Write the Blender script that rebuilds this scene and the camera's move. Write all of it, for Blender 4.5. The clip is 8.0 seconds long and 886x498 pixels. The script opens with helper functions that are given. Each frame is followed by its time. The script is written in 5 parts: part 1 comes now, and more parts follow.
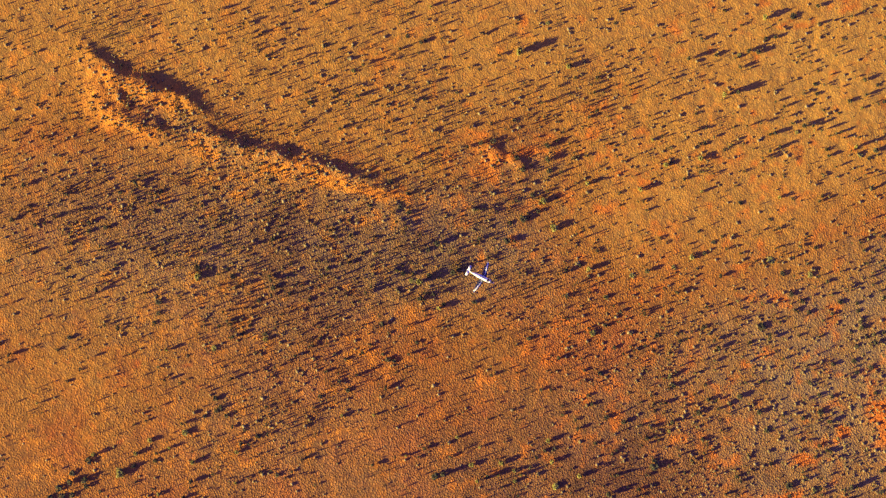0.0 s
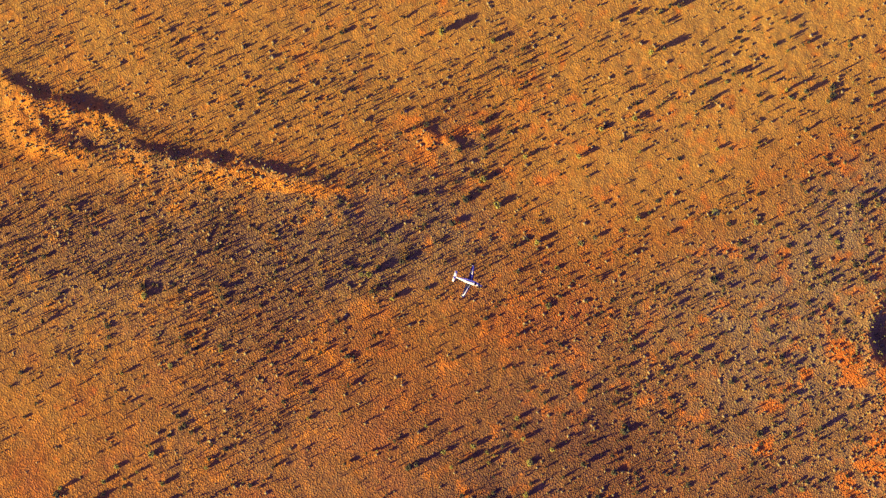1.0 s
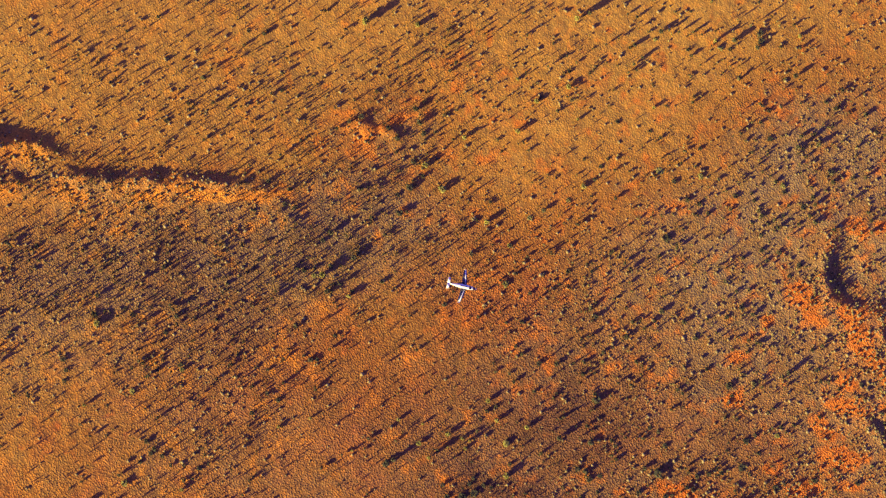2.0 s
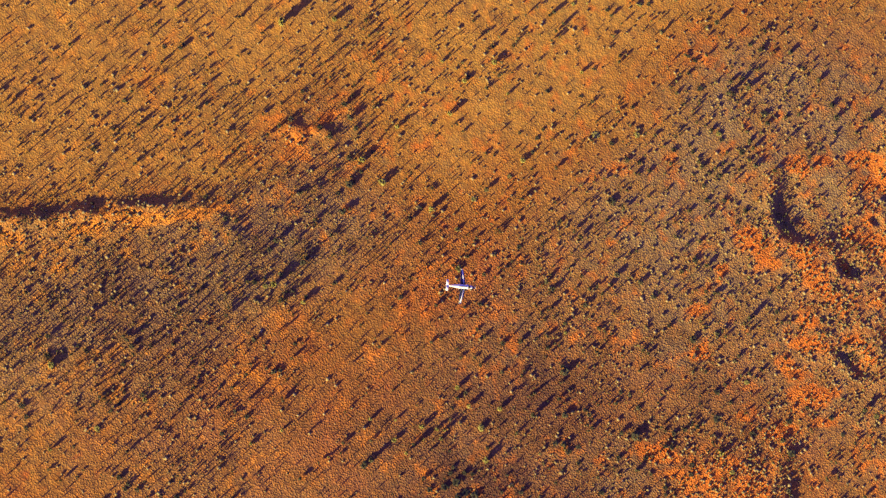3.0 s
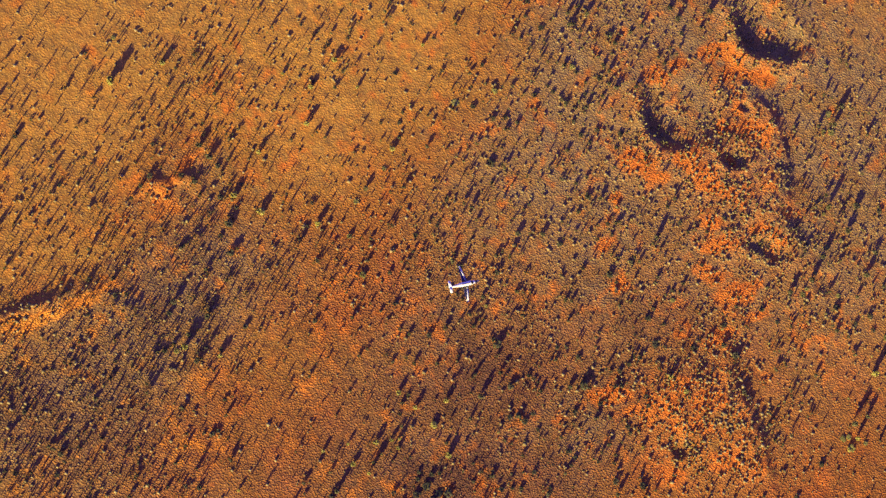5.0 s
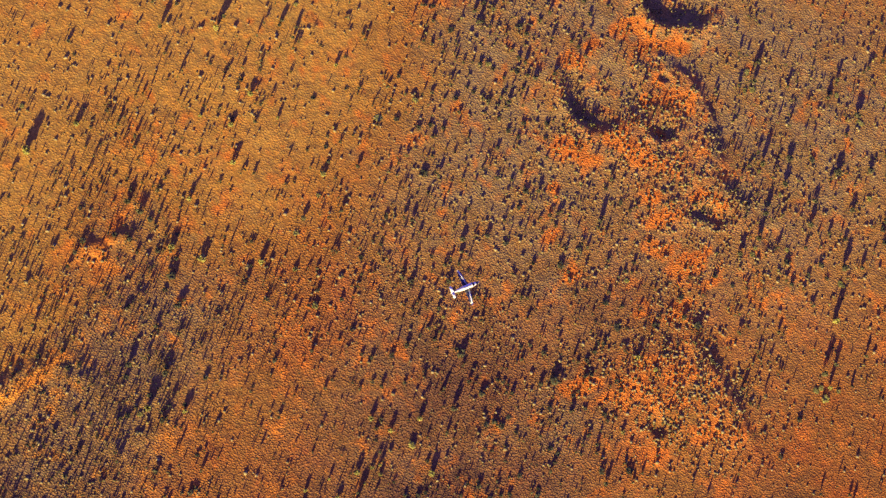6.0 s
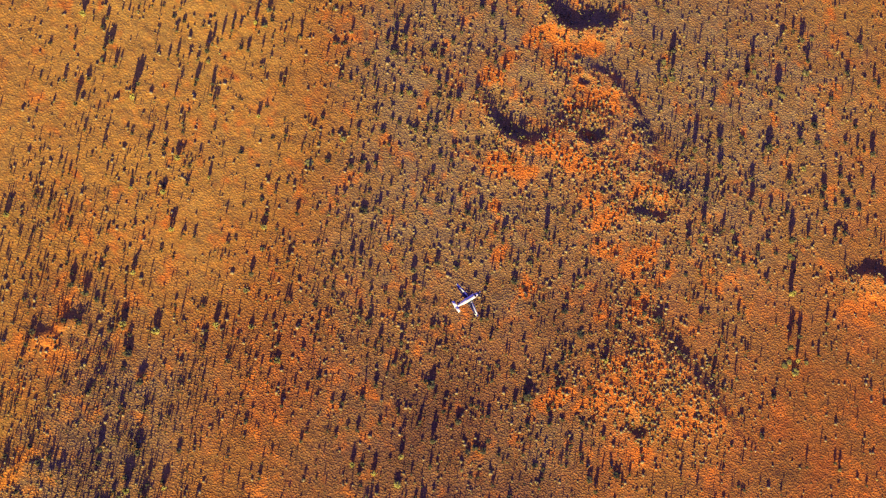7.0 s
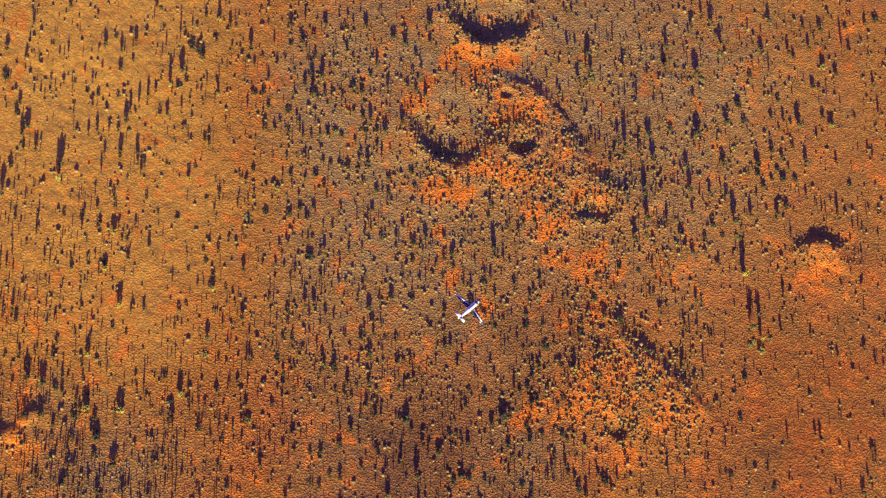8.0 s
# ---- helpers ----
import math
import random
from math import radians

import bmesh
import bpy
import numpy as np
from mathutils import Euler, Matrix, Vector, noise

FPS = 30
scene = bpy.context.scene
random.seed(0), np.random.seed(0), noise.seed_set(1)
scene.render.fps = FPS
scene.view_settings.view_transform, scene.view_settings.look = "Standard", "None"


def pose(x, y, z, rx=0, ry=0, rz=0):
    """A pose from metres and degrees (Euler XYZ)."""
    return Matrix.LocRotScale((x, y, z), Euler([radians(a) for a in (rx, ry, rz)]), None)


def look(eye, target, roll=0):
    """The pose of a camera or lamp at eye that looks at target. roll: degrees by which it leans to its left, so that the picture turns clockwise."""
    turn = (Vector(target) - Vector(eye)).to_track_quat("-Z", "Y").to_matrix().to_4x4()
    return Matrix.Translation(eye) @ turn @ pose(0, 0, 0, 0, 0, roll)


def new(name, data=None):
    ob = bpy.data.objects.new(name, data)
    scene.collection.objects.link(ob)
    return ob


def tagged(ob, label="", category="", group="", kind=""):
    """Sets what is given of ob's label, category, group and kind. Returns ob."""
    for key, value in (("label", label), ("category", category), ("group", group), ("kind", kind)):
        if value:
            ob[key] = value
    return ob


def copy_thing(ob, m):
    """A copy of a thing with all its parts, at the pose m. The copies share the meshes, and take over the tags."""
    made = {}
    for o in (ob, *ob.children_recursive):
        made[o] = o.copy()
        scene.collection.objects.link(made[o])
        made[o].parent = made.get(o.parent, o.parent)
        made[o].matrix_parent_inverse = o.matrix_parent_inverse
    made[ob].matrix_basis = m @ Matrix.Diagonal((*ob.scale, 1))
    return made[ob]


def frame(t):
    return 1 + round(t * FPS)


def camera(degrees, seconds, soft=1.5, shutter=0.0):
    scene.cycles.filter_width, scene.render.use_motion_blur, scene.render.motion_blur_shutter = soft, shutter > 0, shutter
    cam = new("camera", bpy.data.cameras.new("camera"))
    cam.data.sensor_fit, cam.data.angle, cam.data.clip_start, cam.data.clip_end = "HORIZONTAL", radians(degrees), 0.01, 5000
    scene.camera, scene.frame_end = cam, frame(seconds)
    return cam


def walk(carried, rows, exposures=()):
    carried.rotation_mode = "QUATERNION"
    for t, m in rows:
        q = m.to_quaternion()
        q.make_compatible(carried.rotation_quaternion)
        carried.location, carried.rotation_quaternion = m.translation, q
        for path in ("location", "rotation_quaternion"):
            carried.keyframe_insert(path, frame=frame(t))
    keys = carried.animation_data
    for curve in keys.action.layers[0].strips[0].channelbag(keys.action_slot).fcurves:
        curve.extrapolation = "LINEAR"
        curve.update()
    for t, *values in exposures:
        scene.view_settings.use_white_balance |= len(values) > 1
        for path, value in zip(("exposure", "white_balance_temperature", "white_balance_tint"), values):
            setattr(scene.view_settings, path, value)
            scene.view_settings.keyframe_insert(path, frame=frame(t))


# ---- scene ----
# Aerial shot of a red sand plain with scrub, low dunes and one small airplane.
cam = camera(27.0, 8.0, soft=1.4)
PATH = [
    (0, -23.160, -95.440, 825.878, 9.013, 1.451, 1.815),
    (0.5, -35.836, -86.774, 824.029, 8.193, 0.255, -1.485),
    (1, -49.988, -78.150, 821.368, 7.498, -1.096, -5.230),
    (1.5, -62.518, -68.534, 818.218, 6.875, -2.375, -8.665),
    (2, -75.843, -59.208, 814.069, 6.467, -3.768, -12.385),
    (2.5, -89.742, -50.120, 808.825, 6.270, -5.257, -16.394),
    (3, -102.857, -40.681, 802.563, 6.233, -6.737, -20.434),
    (3.5, -114.929, -30.857, 795.437, 6.384, -8.170, -24.486),
    (4, -127.975, -22.219, 787.678, 6.935, -9.647, -29.057),
    (4.5, -138.762, -14.440, 778.622, 7.684, -10.900, -33.536),
    (5, -149.359, -6.611, 767.694, 8.796, -12.110, -38.372),
    (5.5, -159.945, 1.393, 756.321, 10.233, -13.254, -43.459),
    (6, -169.702, 9.488, 746.443, 11.866, -14.223, -48.439),
    (6.5, -178.708, 17.223, 738.359, 13.720, -14.938, -53.240),
    (7, -188.437, 23.870, 728.270, 16.031, -15.445, -58.394),
    (7.5, -195.310, 31.666, 718.878, 18.074, -15.752, -63.186),
    (8, -203.300, 38.876, 709.004, 20.401, -15.824, -68.357),
]
EXPOSURES = [(0.0, 1.39, 6950, 10), (4.0, 1.33, 6550, 10), (8.0, 1.31, 6500, 10)]
walk(cam, [(t, pose(x, y, z, rx, ry, rz)) for t, x, y, z, rx, ry, rz in PATH], EXPOSURES)

# ---- light: a low, golden sun in a clear sky ----
SUN_HEIGHT, SHADOWS = 13.0, 22.0  # degrees: the sun's elevation, and the way in which shadows fall
to_sun = Vector((-math.cos(radians(SHADOWS)) * math.cos(radians(SUN_HEIGHT)), -math.sin(radians(SHADOWS)) * math.cos(radians(SUN_HEIGHT)), math.sin(radians(SUN_HEIGHT))))
world = bpy.data.worlds.new("sky")
scene.world = world
world.use_nodes = True
sky = world.node_tree.nodes.new("ShaderNodeTexSky")
sky.sky_type, sky.sun_disc, sky.dust_density, sky.ozone_density = "NISHITA", False, 0.5, 3.0
sky.sun_elevation, sky.sun_rotation = radians(SUN_HEIGHT), math.atan2(to_sun.x, to_sun.y)
dusk = world.node_tree.nodes.new("ShaderNodeMix")  # the purplish cast of a sky opposite a low sun
dusk.data_type, dusk.blend_type = "RGBA", "MULTIPLY"
dusk.inputs["Factor"].default_value, dusk.inputs["B"].default_value = 1.0, (1.22, 0.62, 2.2, 1)
world.node_tree.links.new(sky.outputs[0], dusk.inputs["A"])
world.node_tree.links.new(dusk.outputs["Result"], world.node_tree.nodes["Background"].inputs[0])
world.node_tree.nodes["Background"].inputs[1].default_value = 0.049
sun = new("sun", bpy.data.lights.new("sun", "SUN"))
sun.data.energy, sun.data.angle, sun.data.color = 5.0, radians(0.6), (1.0, 0.815, 0.31)
sun.matrix_world = look(to_sun * 100, (0, 0, 0))


# ---- materials ----
def blank(name, roughness=0.9, metallic=0.0):
    m = bpy.data.materials.new(name)
    m.use_nodes = True
    b = m.node_tree.nodes["Principled BSDF"]
    b.inputs["Roughness"].default_value, b.inputs["Metallic"].default_value = roughness, metallic
    return m, m.node_tree.nodes, m.node_tree.links, b


def value_noise(n, l, coord, scale, detail=4.0, rough=0.55):
    t = n.new("ShaderNodeTexNoise")
    t.inputs["Scale"].default_value, t.inputs["Detail"].default_value, t.inputs["Roughness"].default_value = scale, detail, rough
    l.new(coord, t.inputs["Vector"])
    return t.outputs["Fac"]


def ramp(n, l, fac, stops):
    r = n.new("ShaderNodeValToRGB")
    el = r.color_ramp.elements
    while len(el) < len(stops):
        el.new(0.5)
    for e, (at, c) in zip(el, stops):
        e.position, e.color = at, (*c, 1)
    l.new(fac, r.inputs["Fac"])
    return r.outputs["Color"]


def mix(n, l, fac, a, b, how="MIX"):
    m = n.new("ShaderNodeMix")
    m.data_type, m.blend_type = "RGBA", how
    for value, socket in ((fac, m.inputs["Factor"]), (a, m.inputs["A"]), (b, m.inputs["B"])):
        if isinstance(value, (int, float)):
            socket.default_value = value
        elif isinstance(value, tuple):
            socket.default_value = (*value, 1)
        else:
            l.new(value, socket)
    return m.outputs["Result"]


def calc(n, l, how, a, b=0.0, clamp=False):
    m = n.new("ShaderNodeMath")
    m.operation, m.use_clamp = how, clamp
    for value, socket in ((a, m.inputs[0]), (b, m.inputs[1])):
        if isinstance(value, (int, float)):
            socket.default_value = value
        else:
            l.new(value, socket)
    return m.outputs["Value"]


def sand_material():
    m, n, l, b = blank("red_sand", 0.95)
    b.inputs["Specular IOR Level"].default_value = 0.15
    at = n.new("ShaderNodeNewGeometry").outputs["Position"]
    bare, crust, iron, dark_ground = (n.new("ShaderNodeAttribute") for _ in range(4))
    bare.attribute_name, crust.attribute_name, iron.attribute_name, dark_ground.attribute_name = "bare", "crust", "iron", "dark_ground"
    wide = value_noise(n, l, at, 0.012, 3)
    mid = value_noise(n, l, at, 0.09, 4)
    fine = value_noise(n, l, at, 0.9, 5, 0.65)
    colour = ramp(n, l, wide, [(0.36, (0.43, 0.187, 0.038)), (0.64, (0.48, 0.245, 0.048))])
    dull = ramp(n, l, mid, [(0.3, (0.285, 0.180, 0.072)), (0.7, (0.39, 0.252, 0.096))])
    red = ramp(n, l, mid, [(0.3, (0.66, 0.182, 0.030)), (0.7, (0.79, 0.255, 0.040))])
    place = n.new("ShaderNodeSeparateXYZ")
    l.new(at, place.inputs[0])
    west = calc(n, l, "MULTIPLY", calc(n, l, "SUBTRACT", 20.0, place.outputs["X"]), 0.008, True)  # the western dunes are of yellower sand
    red = mix(n, l, west, red, ramp(n, l, mid, [(0.3, (0.68, 0.255, 0.036)), (0.7, (0.78, 0.325, 0.050))]))
    rust = value_noise(n, l, at, 0.045, 5, 0.6)
    colour = mix(n, l, ramp(n, l, rust, [(0.52, (0, 0, 0)), (0.70, (0.6, 0.6, 0.6))]), colour, (0.50, 0.152, 0.036))
    iron_sand = ramp(n, l, rust, [(0.36, (0.29, 0.120, 0.034)), (0.5, (0.36, 0.124, 0.030)), (0.64, (0.45, 0.118, 0.027))])
    olive = value_noise(n, l, at, 0.105, 4, 0.6)
    colour = mix(n, l, ramp(n, l, olive, [(0.54, (0, 0, 0)), (0.70, (0.6, 0.6, 0.6))]), colour, (0.30, 0.185, 0.068))
    colour = mix(n, l, calc(n, l, "MULTIPLY", iron.outputs["Fac"], 0.9, True), colour, iron_sand)
    ember = value_noise(n, l, at, 0.17, 3, 0.6)
    colour = mix(n, l, ramp(n, l, ember, [(0.60, (0, 0, 0)), (0.72, (0.55, 0.55, 0.55))]), colour, (0.58, 0.142, 0.033))
    patch = calc(n, l, "MULTIPLY", crust.outputs["Fac"], calc(n, l, "ADD", calc(n, l, "MULTIPLY", mid, 2.2), -0.25, True), True)
    pale = ramp(n, l, mid, [(0.3, (0.55, 0.290, 0.054)), (0.7, (0.64, 0.352, 0.068))])
    colour = mix(n, l, calc(n, l, "MULTIPLY", crust.outputs["Fac"], -1.2, True), colour, pale)
    colour = mix(n, l, patch, colour, dull)
    dark_tone = ramp(n, l, mid, [(0.3, (0.14, 0.072, 0.043)), (0.7, (0.22, 0.096, 0.050))])
    colour = mix(n, l, calc(n, l, "MULTIPLY", dark_ground.outputs["Fac"], 0.9, True), colour, dark_tone)
    colour = mix(n, l, bare.outputs["Fac"], colour, red)
    blotch = ramp(n, l, value_noise(n, l, at, 0.28, 3, 0.7), [(0.3, (0.78, 0.86, 1.0)), (0.5, (1, 1, 1)), (0.7, (1.16, 1.04, 0.9))])
    colour = mix(n, l, 1.0, colour, blotch, "MULTIPLY")
    grit = ramp(n, l, fine, [(0.25, (0.70, 0.68, 0.70)), (0.5, (0.97, 0.97, 0.97)), (0.75, (1.20, 1.18, 1.12))])
    colour = mix(n, l, 1.0, colour, grit, "MULTIPLY")
    # hummocks of blown sand and tufts, about a metre apart, then finer ripple
    cells = n.new("ShaderNodeTexVoronoi")
    cells.feature, cells.inputs["Scale"].default_value = "F1", 1.12
    shift = n.new("ShaderNodeVectorMath")
    shift.operation = "MULTIPLY_ADD"
    wobble = n.new("ShaderNodeTexNoise")
    wobble.inputs["Scale"].default_value, wobble.inputs["Detail"].default_value = 0.7, 2
    l.new(at, wobble.inputs["Vector"])
    l.new(wobble.outputs["Color"], shift.inputs[0])
    shift.inputs[1].default_value = (0.7, 0.7, 0)
    l.new(at, shift.inputs[2])
    l.new(shift.outputs["Vector"], cells.inputs["Vector"])
    spread = calc(n, l, "MULTIPLY", cells.outputs["Distance"], 1.75)
    dome = calc(n, l, "SUBTRACT", 1.0, calc(n, l, "MULTIPLY", spread, spread), True)  # round heaps with flat sand between
    # heap tops paled like grass; highlights and shade between heaps painted in too
    grass = ramp(n, l, dome, [(0.0, (0.86, 0.83, 0.86)), (0.5, (1, 1, 1)), (0.95, (1.2, 1.2, 1.1))])
    l.new(mix(n, l, 1.0, colour, grass, "MULTIPLY"), b.inputs["Base Color"])
    rough = calc(n, l, "ADD", calc(n, l, "ADD", 0.105, calc(n, l, "MULTIPLY", crust.outputs["Fac"], 0.06)), calc(n, l, "ADD", calc(n, l, "MULTIPLY", dark_ground.outputs["Fac"], 0.36), calc(n, l, "MULTIPLY", iron.outputs["Fac"], 0.18)))
    rough = calc(n, l, "MULTIPLY", rough, calc(n, l, "ADD", 0.45, calc(n, l, "MULTIPLY", value_noise(n, l, at, 0.06, 2), 1.1)))
    ripple = value_noise(n, l, at, 2.0, 1.5)
    height = calc(n, l, "MULTIPLY", calc(n, l, "ADD", dome, calc(n, l, "MULTIPLY", ripple, 0.9)), rough)
    bump = n.new("ShaderNodeBump")
    bump.inputs["Strength"].default_value, bump.inputs["Distance"].default_value = 1.0, 1.15
    l.new(height, bump.inputs["Height"])
    l.new(bump.outputs["Normal"], b.inputs["Normal"])
    return m


def leaf_material(name, dark, light):
    m, n, l, b = blank(name, 0.75)
    b.inputs["Specular IOR Level"].default_value = 0.2
    geo, info = n.new("ShaderNodeNewGeometry"), n.new("ShaderNodeObjectInfo")
    blend = calc(n, l, "ADD", calc(n, l, "MULTIPLY", geo.outputs["Random Per Island"], 0.6), calc(n, l, "MULTIPLY", info.outputs["Random"], 0.4))
    l.new(ramp(n, l, blend, [(0.1, dark), (0.9, light)]), b.inputs["Base Color"])
    return m


def scrub_material():
    m, n, l, b = blank("scrub_foliage", 0.8)
    b.inputs["Specular IOR Level"].default_value = 0.2
    tone = n.new("ShaderNodeAttribute")
    tone.attribute_name = "tone"
    l.new(ramp(n, l, tone.outputs["Fac"], [(0.05, (0.03, 0.03, 0.018)), (0.55, (0.10, 0.095, 0.036)), (0.95, (0.30, 0.27, 0.085))]), b.inputs["Base Color"])
    return m


def bark_material():
    m, n, l, b = blank("bark", 0.9)
    at = n.new("ShaderNodeNewGeometry").outputs["Position"]
    l.new(ramp(n, l, value_noise(n, l, at, 9.0), [(0.3, (0.06, 0.04, 0.03)), (0.7, (0.16, 0.11, 0.08))]), b.inputs["Base Color"])
    return m


def paint_material(name, colour, roughness=0.3, metallic=0.0, worn=0.06):
    m, n, l, b = blank(name, roughness, metallic)
    at = n.new("ShaderNodeTexCoord").outputs["Object"]
    a = tuple(c * (1 - worn) for c in colour)
    l.new(ramp(n, l, value_noise(n, l, at, 1.3, 6), [(0.35, a), (0.65, colour)]), b.inputs["Base Color"])
    return m


SAND = sand_material()
LEAF = leaf_material("grey_green_leaves", (0.035, 0.038, 0.022), (0.13, 0.125, 0.055))
LEAF_YELLOW = leaf_material("yellow_green_leaves", (0.17, 0.165, 0.04), (0.40, 0.37, 0.085))
SCRUB = scrub_material()
STRAW = leaf_material("dry_straw", (0.14, 0.105, 0.045), (0.36, 0.29, 0.13))
BARK = bark_material()
WHITE = paint_material("white_paint", (0.82, 0.82, 0.80))
BLUE = paint_material("dark_blue_paint", (0.018, 0.022, 0.075))
GLASS = paint_material("dark_cockpit_glass", (0.01, 0.012, 0.018), 0.08)
STEEL = paint_material("dark_steel", (0.12, 0.12, 0.13), 0.4, 0.8)
SPIN = paint_material("bare_metal", (0.75, 0.74, 0.72), 0.25, 1.0)

# ---- the lie of the land ----
# ridges: crest points x, y, height; then the reach of the sunny and of the steep side
LONG_DUNE_WEST = ([(-217.9, 125.5, 0.7), (-213.1, 121.3, 1.4), (-206.2, 115.5, 1.8), (-199.3, 110.8, 1.9), (-190, 108.1, 2.0), (-179.4, 105.4, 1.9), (-170, 101.9, 1.8), (-163.3, 98.4, 1.5), (-157.3, 94, 0.8)], 9.0, 4.2)
LONG_DUNE_EAST = ([(-157.4, 86.8, 1.0), (-152.6, 83.2, 1.8), (-144.1, 79.7, 2), (-134.9, 77.9, 2), (-125.7, 75.5, 1.9), (-115.2, 73.1, 1.7), (-106, 71, 1.6), (-94.2, 68.6, 1.5), (-83.8, 65.5, 1.2), (-73.3, 62.6, 0.6), (-64.2, 60.2, 0.3)], 8.0, 4.0)
LONG_DUNE_FOOT = ([(-209.6, 107.4, 0.9), (-207.8, 98, 1.5), (-200.8, 91.5, 1.5), (-190.1, 87.8, 1.3), (-182, 82.7, 1.1), (-170.1, 80.4, 0.8), (-159.4, 75.4, 0.9), (-152.8, 72.9, 0.4)], 6.0, 6.0)
HOLLOWS_EAST_SIDE = ([(215.3, -41, 0.7), (214.8, -55.9, 1.1), (210, -69.8, 1.1), (201.3, -81.2, 1.0), (190.9, -89.9, 1.3), (189.1, -99.4, 1.2), (189.3, -113.2, 0.4)], 12.0, 3.6)
FAN_MOUND = ([(129.4, -112.7, 0.4), (129.2, -124.5, 0.9), (126.8, -131, 1.2), (124.6, -138.5, 0.8), (122.6, -146, 1.2), (118.6, -156, 0.9), (116.2, -163, 1.4), (112.6, -170.5, 1.0), (110.2, -176, 1.2), (107.1, -182.9, 0.5)], 15.0, 4.4)
LONE_MOUND = ([(197.7, -192.3, 0.5), (203.1, -195.6, 1.3), (208.2, -200.7, 1.8), (211.5, -207.1, 1.9), (210.7, -213.2, 1.5), (206.2, -218.1, 1), (200.4, -219.9, 0.3)], 11.0, 3.2)
TWIN_MOUND_WEST = ([(-34.6, 77.1, 0.3), (-31.2, 80.7, 0.9), (-26.9, 81.7, 1.1), (-24.1, 78.6, 0.8), (-23.3, 75.3, 0.3)], 6.0, 3.0)
TWIN_MOUND_EAST = ([(-21.3, 74, 0.3), (-17.8, 75.9, 0.9), (-14, 75.3, 1.1), (-13.3, 71.9, 0.4)], 5.0, 3.0)
RIDGES = [LONG_DUNE_WEST, LONG_DUNE_EAST, LONG_DUNE_FOOT, HOLLOWS_EAST_SIDE, FAN_MOUND, LONE_MOUND, TWIN_MOUND_WEST, TWIN_MOUND_EAST]
# blown-out hollows: x, y, half lengths, turn in degrees, depth of the floor, height of the rim
HOLLOWS = [
    (181.5, -30.7, 21.9, 19.99, -46, 1.1, 0.9),
    (239.2, -25.5, 17.61, 15.71, -44, 1.3, 1),
    (190.5, -59.9, 8.2, 7.0, -34, 1.4, 0.7),
    (209.1, -45.1, 3.81, 3.33, -34, 0.7, 0.4),
    (176.2, -103.7, 11.42, 5.71, -46, 0.7, 0.6),
    (87.3, -144.7, 10, 7.14, -54, 0.9, 0.3),
    (-192.2, 100.8, 7.59, 5.06, -23, 0.5, 0.4),
    (-175.9, 90.6, 6.07, 5.06, -23, 0.5, 0.3),
    (189.2, -129.8, 9.52, 5.95, -4, 0.5, 0.2),
]
# where a hollow's rim has been blown through: x, y, half lengths, turn
BREACH = (184.6, -47.5, 10.25, 5.59, -48)
# gentle mounds: x, y, half lengths, turn in degrees, height
MOUNDS = [
    (184.1, -64.4, 49.98, 23.8, -88, 1),
    (100, -136.8, 26.18, 19.04, -94, 1.5),
    (148.6, -36.5, 9.52, 8.09, -34, 0.7),
    (173.5, -60.9, 14.28, 9.52, -74, 0.6),
    (162.7, -90.4, 14.28, 8.09, -104, 0.7),
    (143, -114, 14.28, 8.09, -104, 0.6),
    (-198.7, 99.6, 15.18, 9.11, -28, 1.2),
    (-185, 104, 5.06, 3.54, -18, 1),
    (-167.8, 85.7, 15.18, 6.07, -28, 0.5),
]
# bare patches of loose red sand: x, y, half lengths, turn
BARE_SAND_1 = [
    (182.6, -10.4, 6.66, 4.28, -34), (193.4, -11.2, 3.57, 1.9, -34), (211.9, -17.5, 7.14, 3.33, -34), (216.4, -23.8, 3.81, 2.86, -34), (214.7, -30.1, 4.28, 4.76, -34),
    (222, -39.5, 6.19, 4.05, -54), (203.1, -44.2, 3.33, 3.81, -34), (202.5, -54.5, 9.52, 4.76, -54), (192.8, -47.3, 4.28, 2.38, -34), (149.7, -34.8, 8.09, 6.19, -64),
    (152.9, -46.9, 6.19, 3.57, -34), (168.8, -49, 7.14, 4.28, -64), (172.2, -63.7, 10.95, 4.76, -68), (162.2, -78.1, 5.24, 3.33, -34), (158.3, -88.3, 6.66, 4.28, -34),
    (178.9, -95.2, 7.62, 3.09, -48), (183.3, -104, 2.86, 1.9, -34), (146.2, -95.6, 6.19, 4.28, -34), (157.5, -110, 5.71, 2.14, -14),
]
BARE_SAND_2 = [
    (147.5, -108.5, 8.57, 4.28, -34), (150.5, -121.8, 5.71, 2.86, -34), (134, -118.6, 6.19, 2.38, -24), (125.6, -118.3, 4.76, 1.9, -34), (116.3, -106.4, 2.86, 1.9, -34),
    (103, -123.3, 8.02, 3.4, -34), (92.3, -126.5, 7.59, 4.88, -34), (110.7, -138.4, 7.12, 5.14, -34), (83.8, -123.8, 5.71, 3.33, -34), (96.5, -141.9, 10.85, 3.67, -34),
    (74.1, -151.6, 6.81, 3.4, -34), (98.6, -163.9, 7.01, 4.3, -34), (132.4, -41.5, 3.33, 2.86, -34), (113.2, -54.8, 3.6, 2.4, -34), (107.8, -73.7, 4.4, 3.0, -34),
    (75.1, -109.3, 8.09, 2.86, -34), (79.4, -119.8, 7.14, 2.86, -34), (190.6, -13.8, 1.9, 1.43, -34), (185.2, -60.6, 4.76, 2.38, -64),
]
